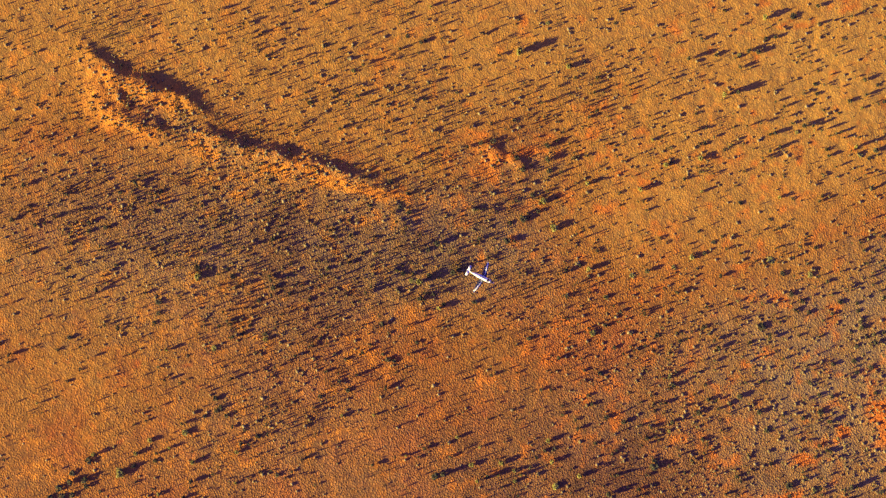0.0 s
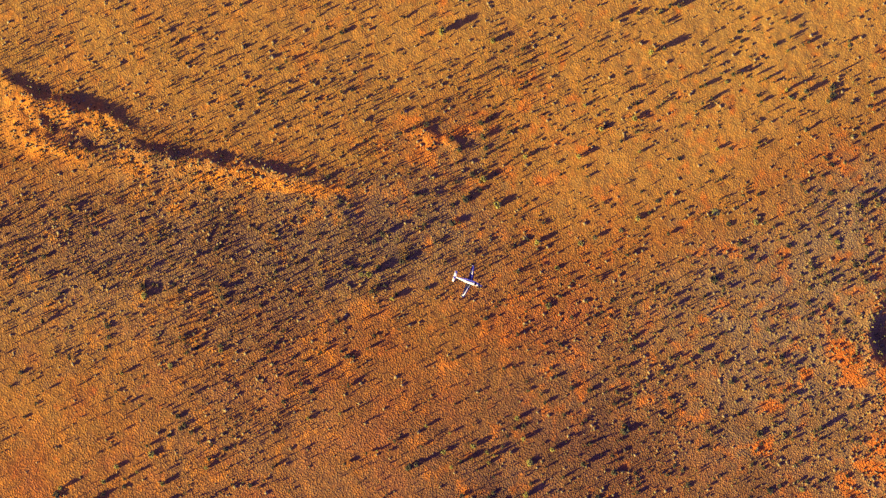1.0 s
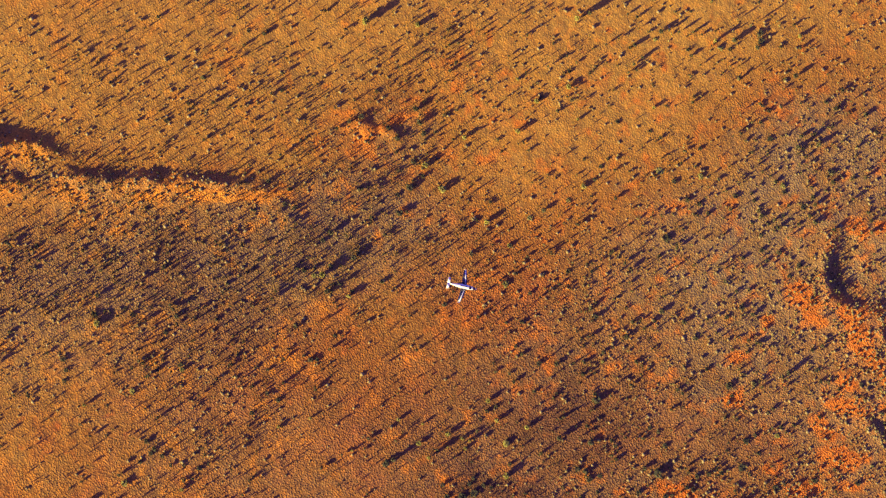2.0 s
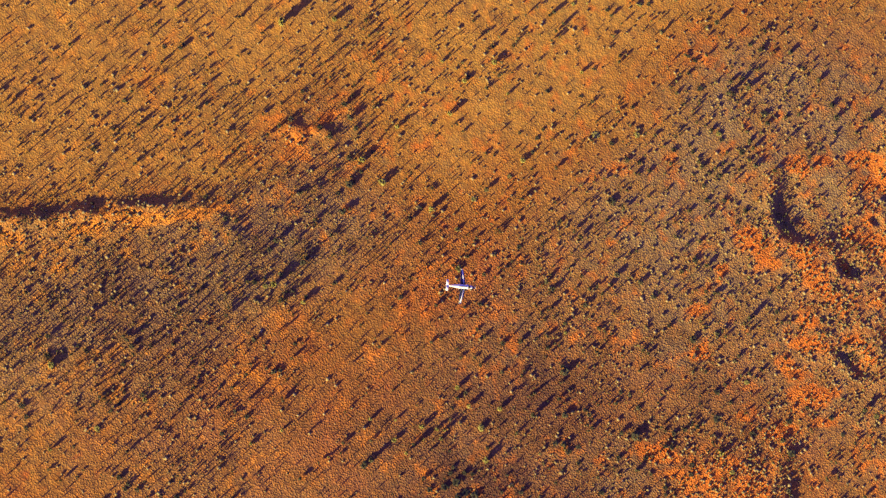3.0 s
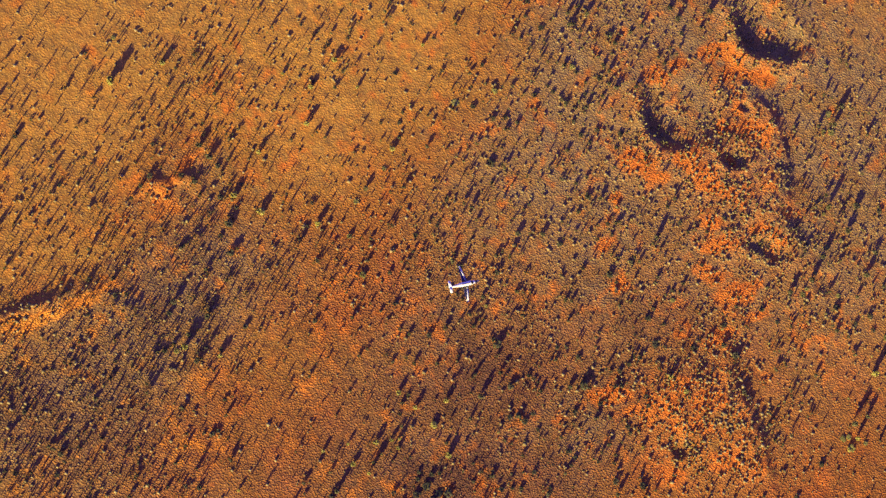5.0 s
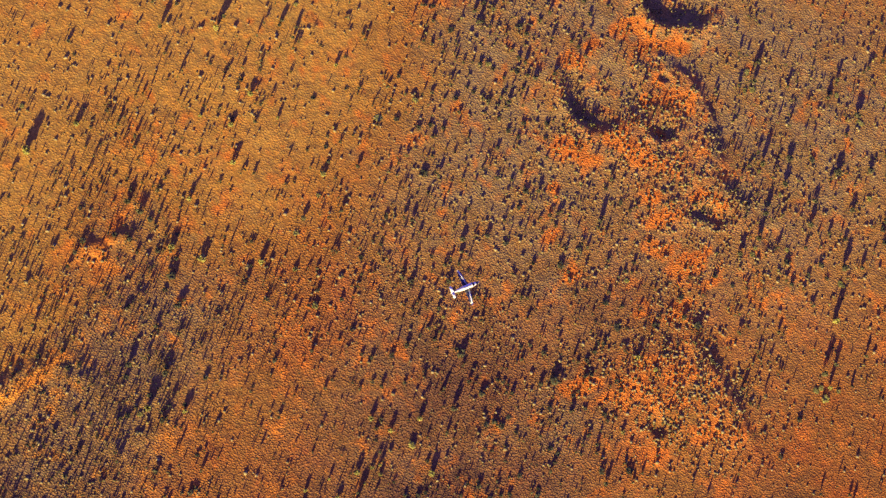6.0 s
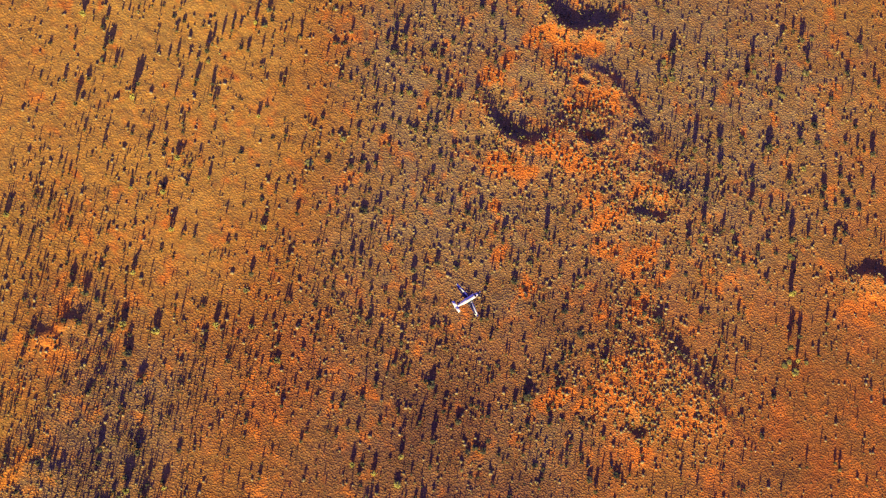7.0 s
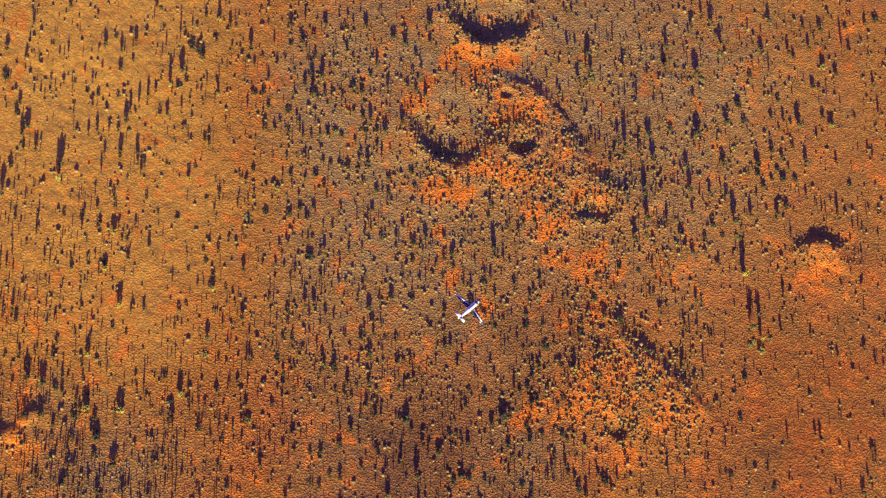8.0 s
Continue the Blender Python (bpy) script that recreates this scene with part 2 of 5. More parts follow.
BARE_SAND_3 = [
    (-30.1, 72.3, 4.76, 2.62, -34), (-26.7, 68.2, 2.86, 2.14, -34), (-34.9, 70.4, 1.9, 1.43, -34), (-67.2, 62.1, 2.38, 1.43, -34), (-85.8, 60.3, 6.66, 2.14, -18),
    (-98.1, 63.3, 8.09, 2.14, -24), (-110.3, 69.6, 6.66, 1.67, -24), (-78.7, 59.2, 4.76, 2.62, -14), 
    (197.6, -208.5, 6.4, 5.2, -68), (191.2, -203.1, 4.2, 2.8, -68), (201.3, -214.6, 3.6, 3.4, -68), (188.4, -211.3, 5.2, 2.0, -68),
]
BARE_SAND_4 = [
    (-207.7, 105.3, 4.05, 7.59, 12), (-202.4, 95.5, 4.05, 5.06, -8), (-196.3, 90.1, 5.57, 2.53, -23), (-185.9, 105.3, 4.55, 3.29, -13), (-179, 99, 3.79, 1.77, -18),
    (-186.6, 85, 5.06, 2.78, -23), (-162.2, 78.7, 5.57, 2.78, -13), (-154.7, 74.7, 5.06, 3.04, -18), (-128, 69.6, 6.07, 1.77, -8), (-100.5, 64.5, 7.59, 2.28, -13),
    (-86.2, 61.2, 9.11, 2.53, -8), (-70.6, 59, 5.57, 1.77, -8), (-23.5, 77.6, 5.06, 2.02, 12), (-9.4, 80.6, 4.05, 3.54, 2),
]
PATCHES = BARE_SAND_1 + BARE_SAND_2 + BARE_SAND_3 + BARE_SAND_4
# plains of deeper, iron-red sand: x, y, half lengths, turn
IRON = [(17, -13.2, 40.46, 35.7, -34), (30.1, -81.4, 60, 45, -30), (-47.6, -44.5, 60, 30, 0), (-93.7, -19.7, 60, 35, 0), (-82.9, -108.9, 250, 72, 0), (125.6, -221.5, 140, 70, 0)]
# stretches of darker, rougher ground: x, y, half lengths, turn, how much
DARK_GROUND = [
    (76.8, -104.8, 31.08, 28.86, -68, 0.45),
    (-104.7, 52.7, 42.84, 14.28, -34, 0.4),
    (108.4, -94.8, 35.7, 21.42, -34, 0.45),
    (-2.2, -95.9, 54.74, 19.04, -34, 1),
    (27.5, -69.1, 52.36, 26.18, -34, 0.7),
    (77.1, -63.1, 35.7, 26.18, -34, 0.45),
    (-114.5, 28.3, 47.6, 30.94, -34, 0.55),
    (-32.3, -61.8, 35.7, 14.28, -4, 0.5),
    (-53.8, 37.3, 30.94, 16.66, 6, 0.5),
    (43.3, -57.8, 51.06, 26.64, -68, 0.45),
    (-173.2, 42.1, 65.78, 17.71, -8, 0.35),
]
# stretches of denser or thinner scrub: x, y, half lengths, turn, density, greyness of the ground
SCRUB_STRETCHES_1 = [
    (-193.1, 44.9, 69, 36, 3, 4.2, 0.3),
    (-85.9, 30.0, 55, 25, 3, 3.4, 0.9),
    (-36.8, 41.2, 29, 21, 3, 2.6, 0.8),
    (-109.3, -24.0, 48, 32, 3, 3.0, 0.2),
    (-207.3, -31.4, 45, 29, 3, -0.7, -0.3),
    (-43.9, -15.1, 50, 24, 3, -0.75, -0.2),
    (-98.7, 108.9, 61, 34, 3, 0.8, -0.1),
    (71.2, 54.3, 45, 24, 3, -0.45, -0.1),
    (19.1, 108.6, 19, 16, 3, 1.2, 0.3),
    (169.1, 22.4, 32, 45, -63, 1.2, 0.5),
    (86.8, -3.8, 24, 37, -63, 0.3, 0.5),
    (233.1, -121.5, 37, 61, -63, 1.5, 0.35),
    (47.3, 42.6, 29, 34, -63, -0.7, -0.1),
    (135.7, -216.4, 45, 45, -63, -0.75, -0.3),
]
SCRUB_STRETCHES_2 = [
    (249.9, -190.0, 26, 32, -63, -0.5, 0),
    (92.8, -65.8, 19, 15, -63, -0.7, 0.55),
    (33.1, -49.4, 32, 26, -63, -0.4, 0.45),
    (57.9, -113.3, 21, 26, -63, 1.7, 0.6),
    (183.9, -29.3, 13, 16, -63, -0.2, 1),
    (148.4, -83.6, 53, 42, -63, 2.6, 0.4),
    (104.4, -146.0, 29, 24, -63, 7, -0.2),
    (69.1, -154.3, 24, 16, -63, 1, -0.2),
    (235.5, -59.5, 19, 21, -63, -0.3, 0.3),
    (120.3, 120.8, 40, 40, -63, -0.1, -0.1),
    (121.5, -25.9, 29, 40, 3, 0.9, 0.6),
    (-11.9, 76.0, 21, 24, -63, 1.5, 0.6),
    (-38.8, 147.1, 330, 95, 0, 0, -0.6),
    (-165.0, 127.7, 110, 45, 0, 1.3, 0),
]
SCRUB_STRETCHES_3 = [
    (-57.9, 132.1, 60, 40, 0, 0.6, 0),
    (-62.9, -77.1, 150, 55, 0, 0, 0.2),
    (105.1, -189.8, 160, 80, 0, 0, 0.15),
    (154.7, 105.6, 90, 70, 0, 0, -0.6),
    (-175.9, 31.5, 70, 40, 0, 0.3, 0.3),
    (225.5, -40.3, 75, 90, 0, 0.3, 0.65),
    (199.9, -73.2, 8, 34, 15, 4.5, 0.6),
    (118.3, -151.0, 6, 30, 20, 3.5, 0.4),
    (-124.0, 24.4, 80, 34, 0, 6.0, 0.05),
    (-0.2, -86.7, 34, 16, -28, 2.6, 0.5),
    (230.3, -29.1, 13, 9, -30, 5.0, 0.2),
    (172.7, -33.0, 12, 10, -45, 4.5, 0.2),
    (186.7, -60.2, 8, 7, 0, 4.5, 0.2),
    (174.6, -101.4, 8, 8, 0, 4.5, 0.2),
]
SCRUB_STRETCHES_4 = [
    (-186.7, 98.4, 34, 11, -33, 3.0, 0.3),
    (-122.8, 73.7, 60, 8, -14, 4.6, 0.5),
]
SCRUB_STRETCHES_6 = [
    (61.9, -9, 37.74, 39.96, -68, 1.8, 0),
    (185.4, -27.4, 14.28, 11.9, -34, -1.5, 0.1),
    (47.7, 82.8, 35.52, 26.64, -68, 1.5, 0),
    (-77, 97, 40.46, 19.04, -34, 4, 0),
    (7.2, 107.4, 40.68, 31.64, -53, 1.8, 0),
    (-23, 44.9, 33.9, 27.12, -53, 2, 0),
    (-111, 93, 48.6, 24.3, -24, 3, 0),
    (-122.8, -41.3, 32.89, 32.89, 2, 4, 0.1),
    (-191.4, 132.1, 75.9, 15.18, 2, 2.5, 0),
    (-5, 5.4, 50.6, 30.36, 2, 0.8, 0),
    (46.6, -60.9, 52.4, 43.3, -58, 1.8, 0),
    (-29.6, 68.9, 36.5, 52.4, -58, 1.4, 0),
]
SCRUB_STRETCHES_5 = [
    (-152.7, 45.3, 65.78, 20.24, -6, 5, 0.2),
    (-101.5, 57.1, 37.95, 12.65, -13, 4, 0.3),
    (-221.5, 67.1, 37.95, 30.36, 2, 3, 0.1),
    (-181.7, 100, 22.77, 10.12, -23, 5, 0.2),
    (-1.3, 21.4, 26.18, 21.42, -34, 1.5, 0.2),
    (45.8, 3.5, 30.94, 26.18, -34, 1, 0),
    (193.8, -3.5, 61.88, 40.46, -34, 0.1, 0.45),
    (222.5, -85.1, 26.18, 61.88, -34, 0.2, 0.5),
    (260.6, -114.4, 57.72, 37.74, -68, 0.5, 0.5),
    (94.6, -32.8, 38.08, 38.08, -34, 0.2, 0.15),
    (169.6, 31.7, 39.96, 31.08, -68, 0.6, 0.4),
]
ZONES = SCRUB_STRETCHES_1 + SCRUB_STRETCHES_2 + SCRUB_STRETCHES_3 + SCRUB_STRETCHES_4 + SCRUB_STRETCHES_5 + SCRUB_STRETCHES_6


def lattice(x, y, size, seed):
    """Smooth random values from 0 to 1 on a lattice of that size."""
    table = np.random.RandomState(seed).rand(256, 256)
    u, v = x / size, y / size
    i, j = np.floor(u).astype(int), np.floor(v).astype(int)
    f, g = u - i, v - j
    f, g = f * f * (3 - 2 * f), g * g * (3 - 2 * g)
    i, j, i2, j2 = i % 256, j % 256, (i + 1) % 256, (j + 1) % 256
    return (table[i, j] * (1 - f) + table[i2, j] * f) * (1 - g) + (table[i, j2] * (1 - f) + table[i2, j2] * f) * g


def oval(x, y, cx, cy, a, b, turn):
    c, s = math.cos(radians(turn)), math.sin(radians(turn))
    u, v = (x - cx) * c + (y - cy) * s, -(x - cx) * s + (y - cy) * c
    return np.exp(-((u / a) ** 2 + (v / b) ** 2))


def reach_of(x, y, cx, cy, a, b, turn):
    """Distance from an oval's middle, 1 at its edge."""
    c, s = math.cos(radians(turn)), math.sin(radians(turn))
    return np.hypot(((x - cx) * c + (y - cy) * s) / a, (-(x - cx) * s + (y - cy) * c) / b)


def ridge_height(x, y, crest, sunny, steep):
    far, high, side = np.full(x.shape, 1e9), np.zeros(x.shape), np.zeros(x.shape)
    for (ax, ay, ah), (bx, by, bh) in zip(crest, crest[1:]):
        dx, dy = bx - ax, by - ay
        t = np.clip(((x - ax) * dx + (y - ay) * dy) / (dx * dx + dy * dy), 0, 1)
        ox, oy = x - ax - t * dx, y - ay - t * dy
        d = np.hypot(ox, oy)
        near = d < far
        far = np.where(near, d, far)
        high = np.where(near, ah + t * (bh - ah), high)
        side = np.where(near, (ox * to_sun.x + oy * to_sun.y) / (np.maximum(d, 1e-6) * math.cos(radians(SUN_HEIGHT))), side)
    reach = steep + (sunny - steep) * (0.5 + 0.5 * np.clip(side * 2.5, -1, 1))
    return high / (1 + (far / reach) ** 2 * 1.0) * np.exp(-((far / (reach * 1.6)) ** 2))


def dunes(x, y):
    wx, wy = x + 3.5 * (lattice(x, y, 9, 3) - 0.5), y + 3.5 * (lattice(x, y, 9, 4) - 0.5)
    h = np.zeros(x.shape)
    for crest, sunny, steep in RIDGES:
        h = np.maximum(h, ridge_height(wx, wy, crest, sunny, steep))
    # tufts hold the crests' sand in small heaps
    h = h + np.clip(h, 0, 1.6) * (0.35 * (lattice(x, y, 5.5, 5) - 0.5) + 0.35 * (lattice(x, y, 2.2, 6) - 0.5))
    for cx, cy, a, b, turn, high in MOUNDS:
        h = h + high * oval(wx, wy, cx, cy, a, b, turn) * (0.9 + 0.2 * lattice(x, y, 3.1, 7))
    for cx, cy, a, b, turn, deep, rim in HOLLOWS:
        r = reach_of(wx + 0.35 * a * (lattice(x, y, a, 9) - 0.5), wy + 0.35 * b * (lattice(x, y, a, 10) - 0.5), cx, cy, a, b, turn)
        # undercut on the side of the wind and the sun, running out gently on the other
        windward = 0.5 + 0.5 * np.tanh(2.2 * ((x - cx) * to_sun.x + (y - cy) * to_sun.y) / a + 0.5)
        wall = np.clip(3.2 / min(a, b), 0, 0.5) + 0.4 * (1 - windward)
        inside = 0.5 - 0.5 * np.tanh((r - 1 + 0.5 * wall) / (0.45 * wall))
        crest = np.exp(-(((r - 1) / np.where(r > 1, 0.33, 0.5 * wall)) ** 2)) * (0.15 + 1.7 * lattice(x, y, 6.5, 8)) * (0.2 + 0.8 * windward)
        whole = 1 - 0.9 * oval(x, y, *BREACH)
        h = h - deep * inside * (0.35 + 0.65 * windward) * whole + rim * crest * whole
    return h


def relief(x, y):
    swell = 1.2 * (lattice(x, y, 70, 11) - 0.5) + 0.5 * (lattice(x, y, 23, 12) - 0.5)
    return dunes(x, y) + swell


def density(x, y):
    d, crust = np.full(x.shape, 1.0), np.full(x.shape, 0.12)
    for cx, cy, a, b, turn, more, grey in ZONES:
        o = oval(x, y, cx, cy, a, b, turn)
        d, crust = d + more * o, crust + grey * o
    return np.clip(d, 0.1, 10), np.clip(crust, -1, 1)


def axis(low, high, step):
    """Even steps from low to high, then ever wider ones out to the horizon."""
    inner, out, far = np.arange(low, high + step, step), [], step
    while sum(out) < 4000:
        far *= 1.22
        out.append(far)
    reach = np.cumsum(out)
    return np.concatenate([(low - reach)[::-1], inner, inner[-1] + reach])


def build_ground():
    xs, ys = axis(-310, 335, 0.85), axis(-290, 200, 0.85)
    X, Y = np.meshgrid(xs, ys)
    heap = dunes(X, Y)
    Z = relief(X, Y) + 0.2 * (lattice(X, Y, 1.7, 21) - 0.5) + 0.2 * (lattice(X, Y, 4.1, 22) - 0.5)
    w, h = len(xs), len(ys)
    idx = np.arange(w * h).reshape(h, w)
    quads = np.stack([idx[:-1, :-1], idx[:-1, 1:], idx[1:, 1:], idx[1:, :-1]], -1).reshape(-1, 4)
    me = bpy.data.meshes.new("ground")
    me.vertices.add(w * h)
    me.vertices.foreach_set("co", np.stack([X, Y, Z], -1).astype(np.float32).ravel())
    me.loops.add(quads.size)
    me.loops.foreach_set("vertex_index", quads.astype(np.int32).ravel())
    me.polygons.add(len(quads))
    me.polygons.foreach_set("loop_start", np.arange(0, quads.size, 4, dtype=np.int32))
    me.update(calc_edges=True)
    me.shade_smooth()
    _, crust = density(X, Y)
    speckle = np.clip(-0.9 + 1.9 * lattice(X, Y, 7, 31) + 1.2 * lattice(X, Y, 2.6, 32), 0, 1)
    loose, iron, dark_ground = np.zeros(X.shape), np.zeros(X.shape), np.zeros(X.shape)
    for cx, cy, a, b, turn, much in DARK_GROUND:
        dark_ground = np.maximum(dark_ground, much * oval(X, Y, cx, cy, a, b, turn))
    dark_ground = np.clip(dark_ground * (0.55 + 0.9 * lattice(X, Y, 13, 35)), 0, 1)
    for spot in PATCHES:
        loose = np.maximum(loose, oval(X, Y, *spot))
    for spot in BARE_SAND_4[:6]:  # the dune's sunny head is swept clean, its sunlit orange put into the colour
        loose = np.maximum(loose, 1.35 * oval(X, Y, *spot))
    for spot in IRON:
        iron = np.maximum(iron, oval(X, Y, *spot))
    loose = np.clip(2.4 * loose - 2.15 + 1.5 * lattice(X, Y, 8, 36) + 1.2 * lattice(X, Y, 3.4, 33) + 0.9 * lattice(X, Y, 1.6, 34), 0, 1)
    bare = np.clip(0.4 * np.clip(heap / 1.3, 0, 1) * speckle + loose, 0, 1)
    for name, values in (("bare", bare), ("crust", crust), ("iron", iron), ("dark_ground", dark_ground)):
        me.attributes.new(name, "FLOAT", "POINT").data.foreach_set("value", values.astype(np.float32).ravel())
    me.materials.append(SAND)
    return tagged(new("ground", me), "flat red sand plain with low dunes and sandy hummocks", "ground", kind="structure")


ground = build_ground()


# ---- helpers for things ----
def part(name, bm, material, parent, label=""):
    me = bpy.data.meshes.new(name)
    bm.to_mesh(me)
    bm.free()
    me.materials.append(material)
    ob = new(name, me)
    ob.parent = parent
    return tagged(ob, label) if label else ob


def tube(bm, points, sides=6):
    """A tapered tube through points x, y, z, radius."""
    rings = []
    for x, y, z, r in points:
        rings.append([bm.verts.new((x + r * math.cos(k * 2 * math.pi / sides), y + r * math.sin(k * 2 * math.pi / sides), z)) for k in range(sides)])
    for a, b in zip(rings, rings[1:]):
        for k in range(sides):
            bm.faces.new((a[k], a[(k + 1) % sides], b[(k + 1) % sides], b[k]))
    bm.faces.new(rings[-1])


def leaves(bm, rng, centres, count, size):
    """Ragged leaf masses at clump centres x, y, z, radius, with small bent leaf sprays around them."""
    for cx, cy, cz, r in centres:
        mass = bmesh.ops.create_icosphere(bm, subdivisions=1, radius=r * 0.7, matrix=Matrix.Translation((cx, cy, cz)))["verts"]
        for v in mass:
            v.co += (v.co - Vector((cx, cy, cz))) * rng.uniform(-0.35, 0.3)
    for _ in range(count):
        cx, cy, cz, r = rng.choice(centres)
        d = Vector((rng.gauss(0, 1), rng.gauss(0, 1), rng.gauss(0, 1))).normalized() * r * rng.uniform(0.45, 1.0)
        turn = Euler((rng.uniform(0, 6.3), rng.uniform(0, 6.3), rng.uniform(0, 6.3))).to_matrix()
        s = size * rng.uniform(0.6, 1.3)
        at = Vector((cx, cy, cz)) + d
        corners = [at + turn @ Vector(c) for c in ((-s, 0, 0), (0, -s * 0.5, s * 0.2), (s, 0, 0), (0, s * 0.5, s * 0.2))]
        bm.faces.new([bm.verts.new(c) for c in corners])


def build_tree(name, seed, material, label, category, group, low, clumps, count, size):
    """A tree or bush one metre high and wide, to be scaled: trunk with limbs, and a rounded crown of leaf clumps from low to the top."""
    rng = random.Random(seed)
    thing = tagged(new(name), label, category, group)
    bm, centres = bmesh.new(), []
    tube(bm, [(0, 0, -0.06, 0.035), (0.01, 0, low * 0.6, 0.028), (0.0, 0.02, low, 0.022), (0.02, 0.0, low + 0.25, 0.010)])
    middle, half = 0.5 + 0.5 * low, 0.5 - 0.5 * low
    for k in range(clumps):
        a = 2.4 * k + rng.uniform(-0.4, 0.4)
        up = -0.8 + 1.6 * (k + 0.5) / clumps
        r = 0.31 * math.sqrt(max(0.05, 1 - up * up)) * rng.uniform(0.6, 1.1)
        x, y, z = r * math.cos(a), r * math.sin(a), middle + half * up * 0.8
        tube(bm, [(0, 0.01, low * 0.8, 0.018), (x * 0.5, y * 0.5, (low + z) / 2, 0.012), (x, y, z, 0.006)], 4)
        centres.append((x, y, z, rng.uniform(0.15, 0.25) * (0.75 + half * 0.6)))
    part("trunk", bm, BARK, thing)
    bm = bmesh.new()
    leaves(bm, rng, centres, count, size)
    part("crown", bm, material, thing)
    return thing


# ---- the airplane ----
def loft(bm, rings):
    """Skin over rings of equal counts, closed at both ends."""
    made = [[bm.verts.new(p) for p in ring] for ring in rings]
    for a, b in zip(made, made[1:]):
        for k in range(len(a)):
            bm.faces.new((a[k], a[(k + 1) % len(a)], b[(k + 1) % len(a)], b[k]))
    bm.faces.new(made[0][::-1])
    bm.faces.new(made[-1])
    bmesh.ops.recalc_face_normals(bm, faces=bm.faces)
    for f in bm.faces:
        f.smooth = len(f.verts) == 4


def round_body(bm, stations, sides=20):
    loft(bm, [[(x, w * math.cos(k * 2 * math.pi / sides), z + h * math.sin(k * 2 * math.pi / sides)) for k in range(sides)] for x, z, w, h in stations])


def foil(bm, sections):
    """A wing or fin through sections: leading point, chord, thickness, and the axis of thickness."""
    shape = ((0.0, 0.0), (0.06, 0.5), (0.3, 1.0), (0.7, 0.6), (1.0, 0.05), (1.0, -0.05), (0.7, -0.3), (0.3, -0.5), (0.06, -0.3))
    loft(bm, [[Vector(p) + Vector((-c * u, 0, 0)) + Vector(up) * thick * v for u, v in shape] for p, c, thick, up in sections])


def build_airplane():
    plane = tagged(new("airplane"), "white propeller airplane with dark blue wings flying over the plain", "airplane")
    bm = bmesh.new()
    round_body(bm, [(6.4, 1.75, 0.24, 0.26), (6.2, 1.75, 0.42, 0.42), (5.2, 1.75, 0.66, 0.58), (4.3, 1.8, 0.86, 0.70), (3.6, 1.95, 0.98, 0.82), (2.4, 2.0, 1.04, 0.88), (-0.6, 2.0, 1.0, 0.88), (-2.6, 2.1, 0.72, 0.70), (-4.6, 2.25, 0.42, 0.46), (-6.9, 2.42, 0.14, 0.22)])
    fuselage = part("fuselage", bm, WHITE, plane)
    bm = bmesh.new()
    round_body(bm, [(4.25, 2.18, 0.64, 0.36), (3.95, 2.26, 0.78, 0.44), (3.5, 2.34, 0.86, 0.46), (3.3, 2.40, 0.84, 0.45)])
    part("windshield", bm, GLASS, fuselage, "dark cockpit glass")
    bm = bmesh.new()
    round_body(bm, [(6.22, 1.75, 0.43, 0.43), (5.8, 1.75, 0.55, 0.52), (5.3, 1.75, 0.66, 0.60), (5.05, 1.75, 0.71, 0.62)])
    part("nose_cowl", bm, BLUE, fuselage, "dark blue engine cowl")
    # dark strip added for the window line and the body's shaded side
    bm = bmesh.new()
    bmesh.ops.create_cube(bm, size=1, matrix=Matrix.LocRotScale((0.9, 0, 2.865), None, (3.4, 0.24, 0.08)))
    bmesh.ops.bevel(bm, geom=bm.edges[:], offset=0.03, segments=1)
    part("roof_dark_strip", bm, BLUE, fuselage, "dark blue strip along the roof for the window line and shaded side")
    for side in (1, -1):
        for k in range(5):
            bm = bmesh.new()
            bmesh.ops.create_cube(bm, size=1, matrix=Matrix.LocRotScale((2.2 - 0.62 * k, side * 0.985, 2.22), None, (0.36, 0.07, 0.40)))
            bmesh.ops.bevel(bm, geom=bm.edges[:], offset=0.03, segments=2)
            part("cabin_window", bm, GLASS, fuselage)
    for side in (1, -1):
        bm = bmesh.new()
        foil(bm, [((2.4, side * 0.5, 1.32), 2.75, 0.26, (0, 0, 1)), ((1.45, side * 4.6, 1.50), 1.9, 0.17, (0, 0, 1)), ((0.55, side * 7.8, 1.66), 1.1, 0.10, (0, 0, 1))])
        wing = part("wing", bm, BLUE, plane, "dark blue wing with a white stripe running out to its tip")
        bm = bmesh.new()
        foil(bm, [((1.55, side * 1.3, 1.56), 0.42, 0.12, (0, 0, 1)), ((1.05, side * 4.6, 1.62), 0.58, 0.10, (0, 0, 1)), ((0.42, side * 7.82, 1.71), 0.62, 0.08, (0, 0, 1))])
        part("wing_stripe", bm, WHITE, wing, "white stripe along the wing")
        bm = bmesh.new()
        foil(bm, [((0.50, side * 7.8, 1.68), 1.0, 0.07, (0, 1, 0)), ((-0.05, side * 7.95, 2.05), 0.55, 0.04, (0, 1, 0))])
        part("winglet", bm, WHITE, wing)
        bm = bmesh.new()
        foil(bm, [((-5.75, side * 0.02, 4.16), 1.35, 0.12, (0, 0, 1)), ((-6.1, side * 2.6, 4.20), 0.95, 0.07, (0, 0, 1))])
        part("tailplane", bm, WHITE, plane)
        bm = bmesh.new()
        round_body(bm, [(5.9, 1.62, 0.06, 0.06), (5.7, 1.6, 0.11, 0.11), (5.0, 1.58, 0.10, 0.10)], 8)
        bm.transform(Matrix.Translation((0, side * 0.58, 0)))
        part("exhaust_pipe", bm, STEEL, plane)
    bm = bmesh.new()
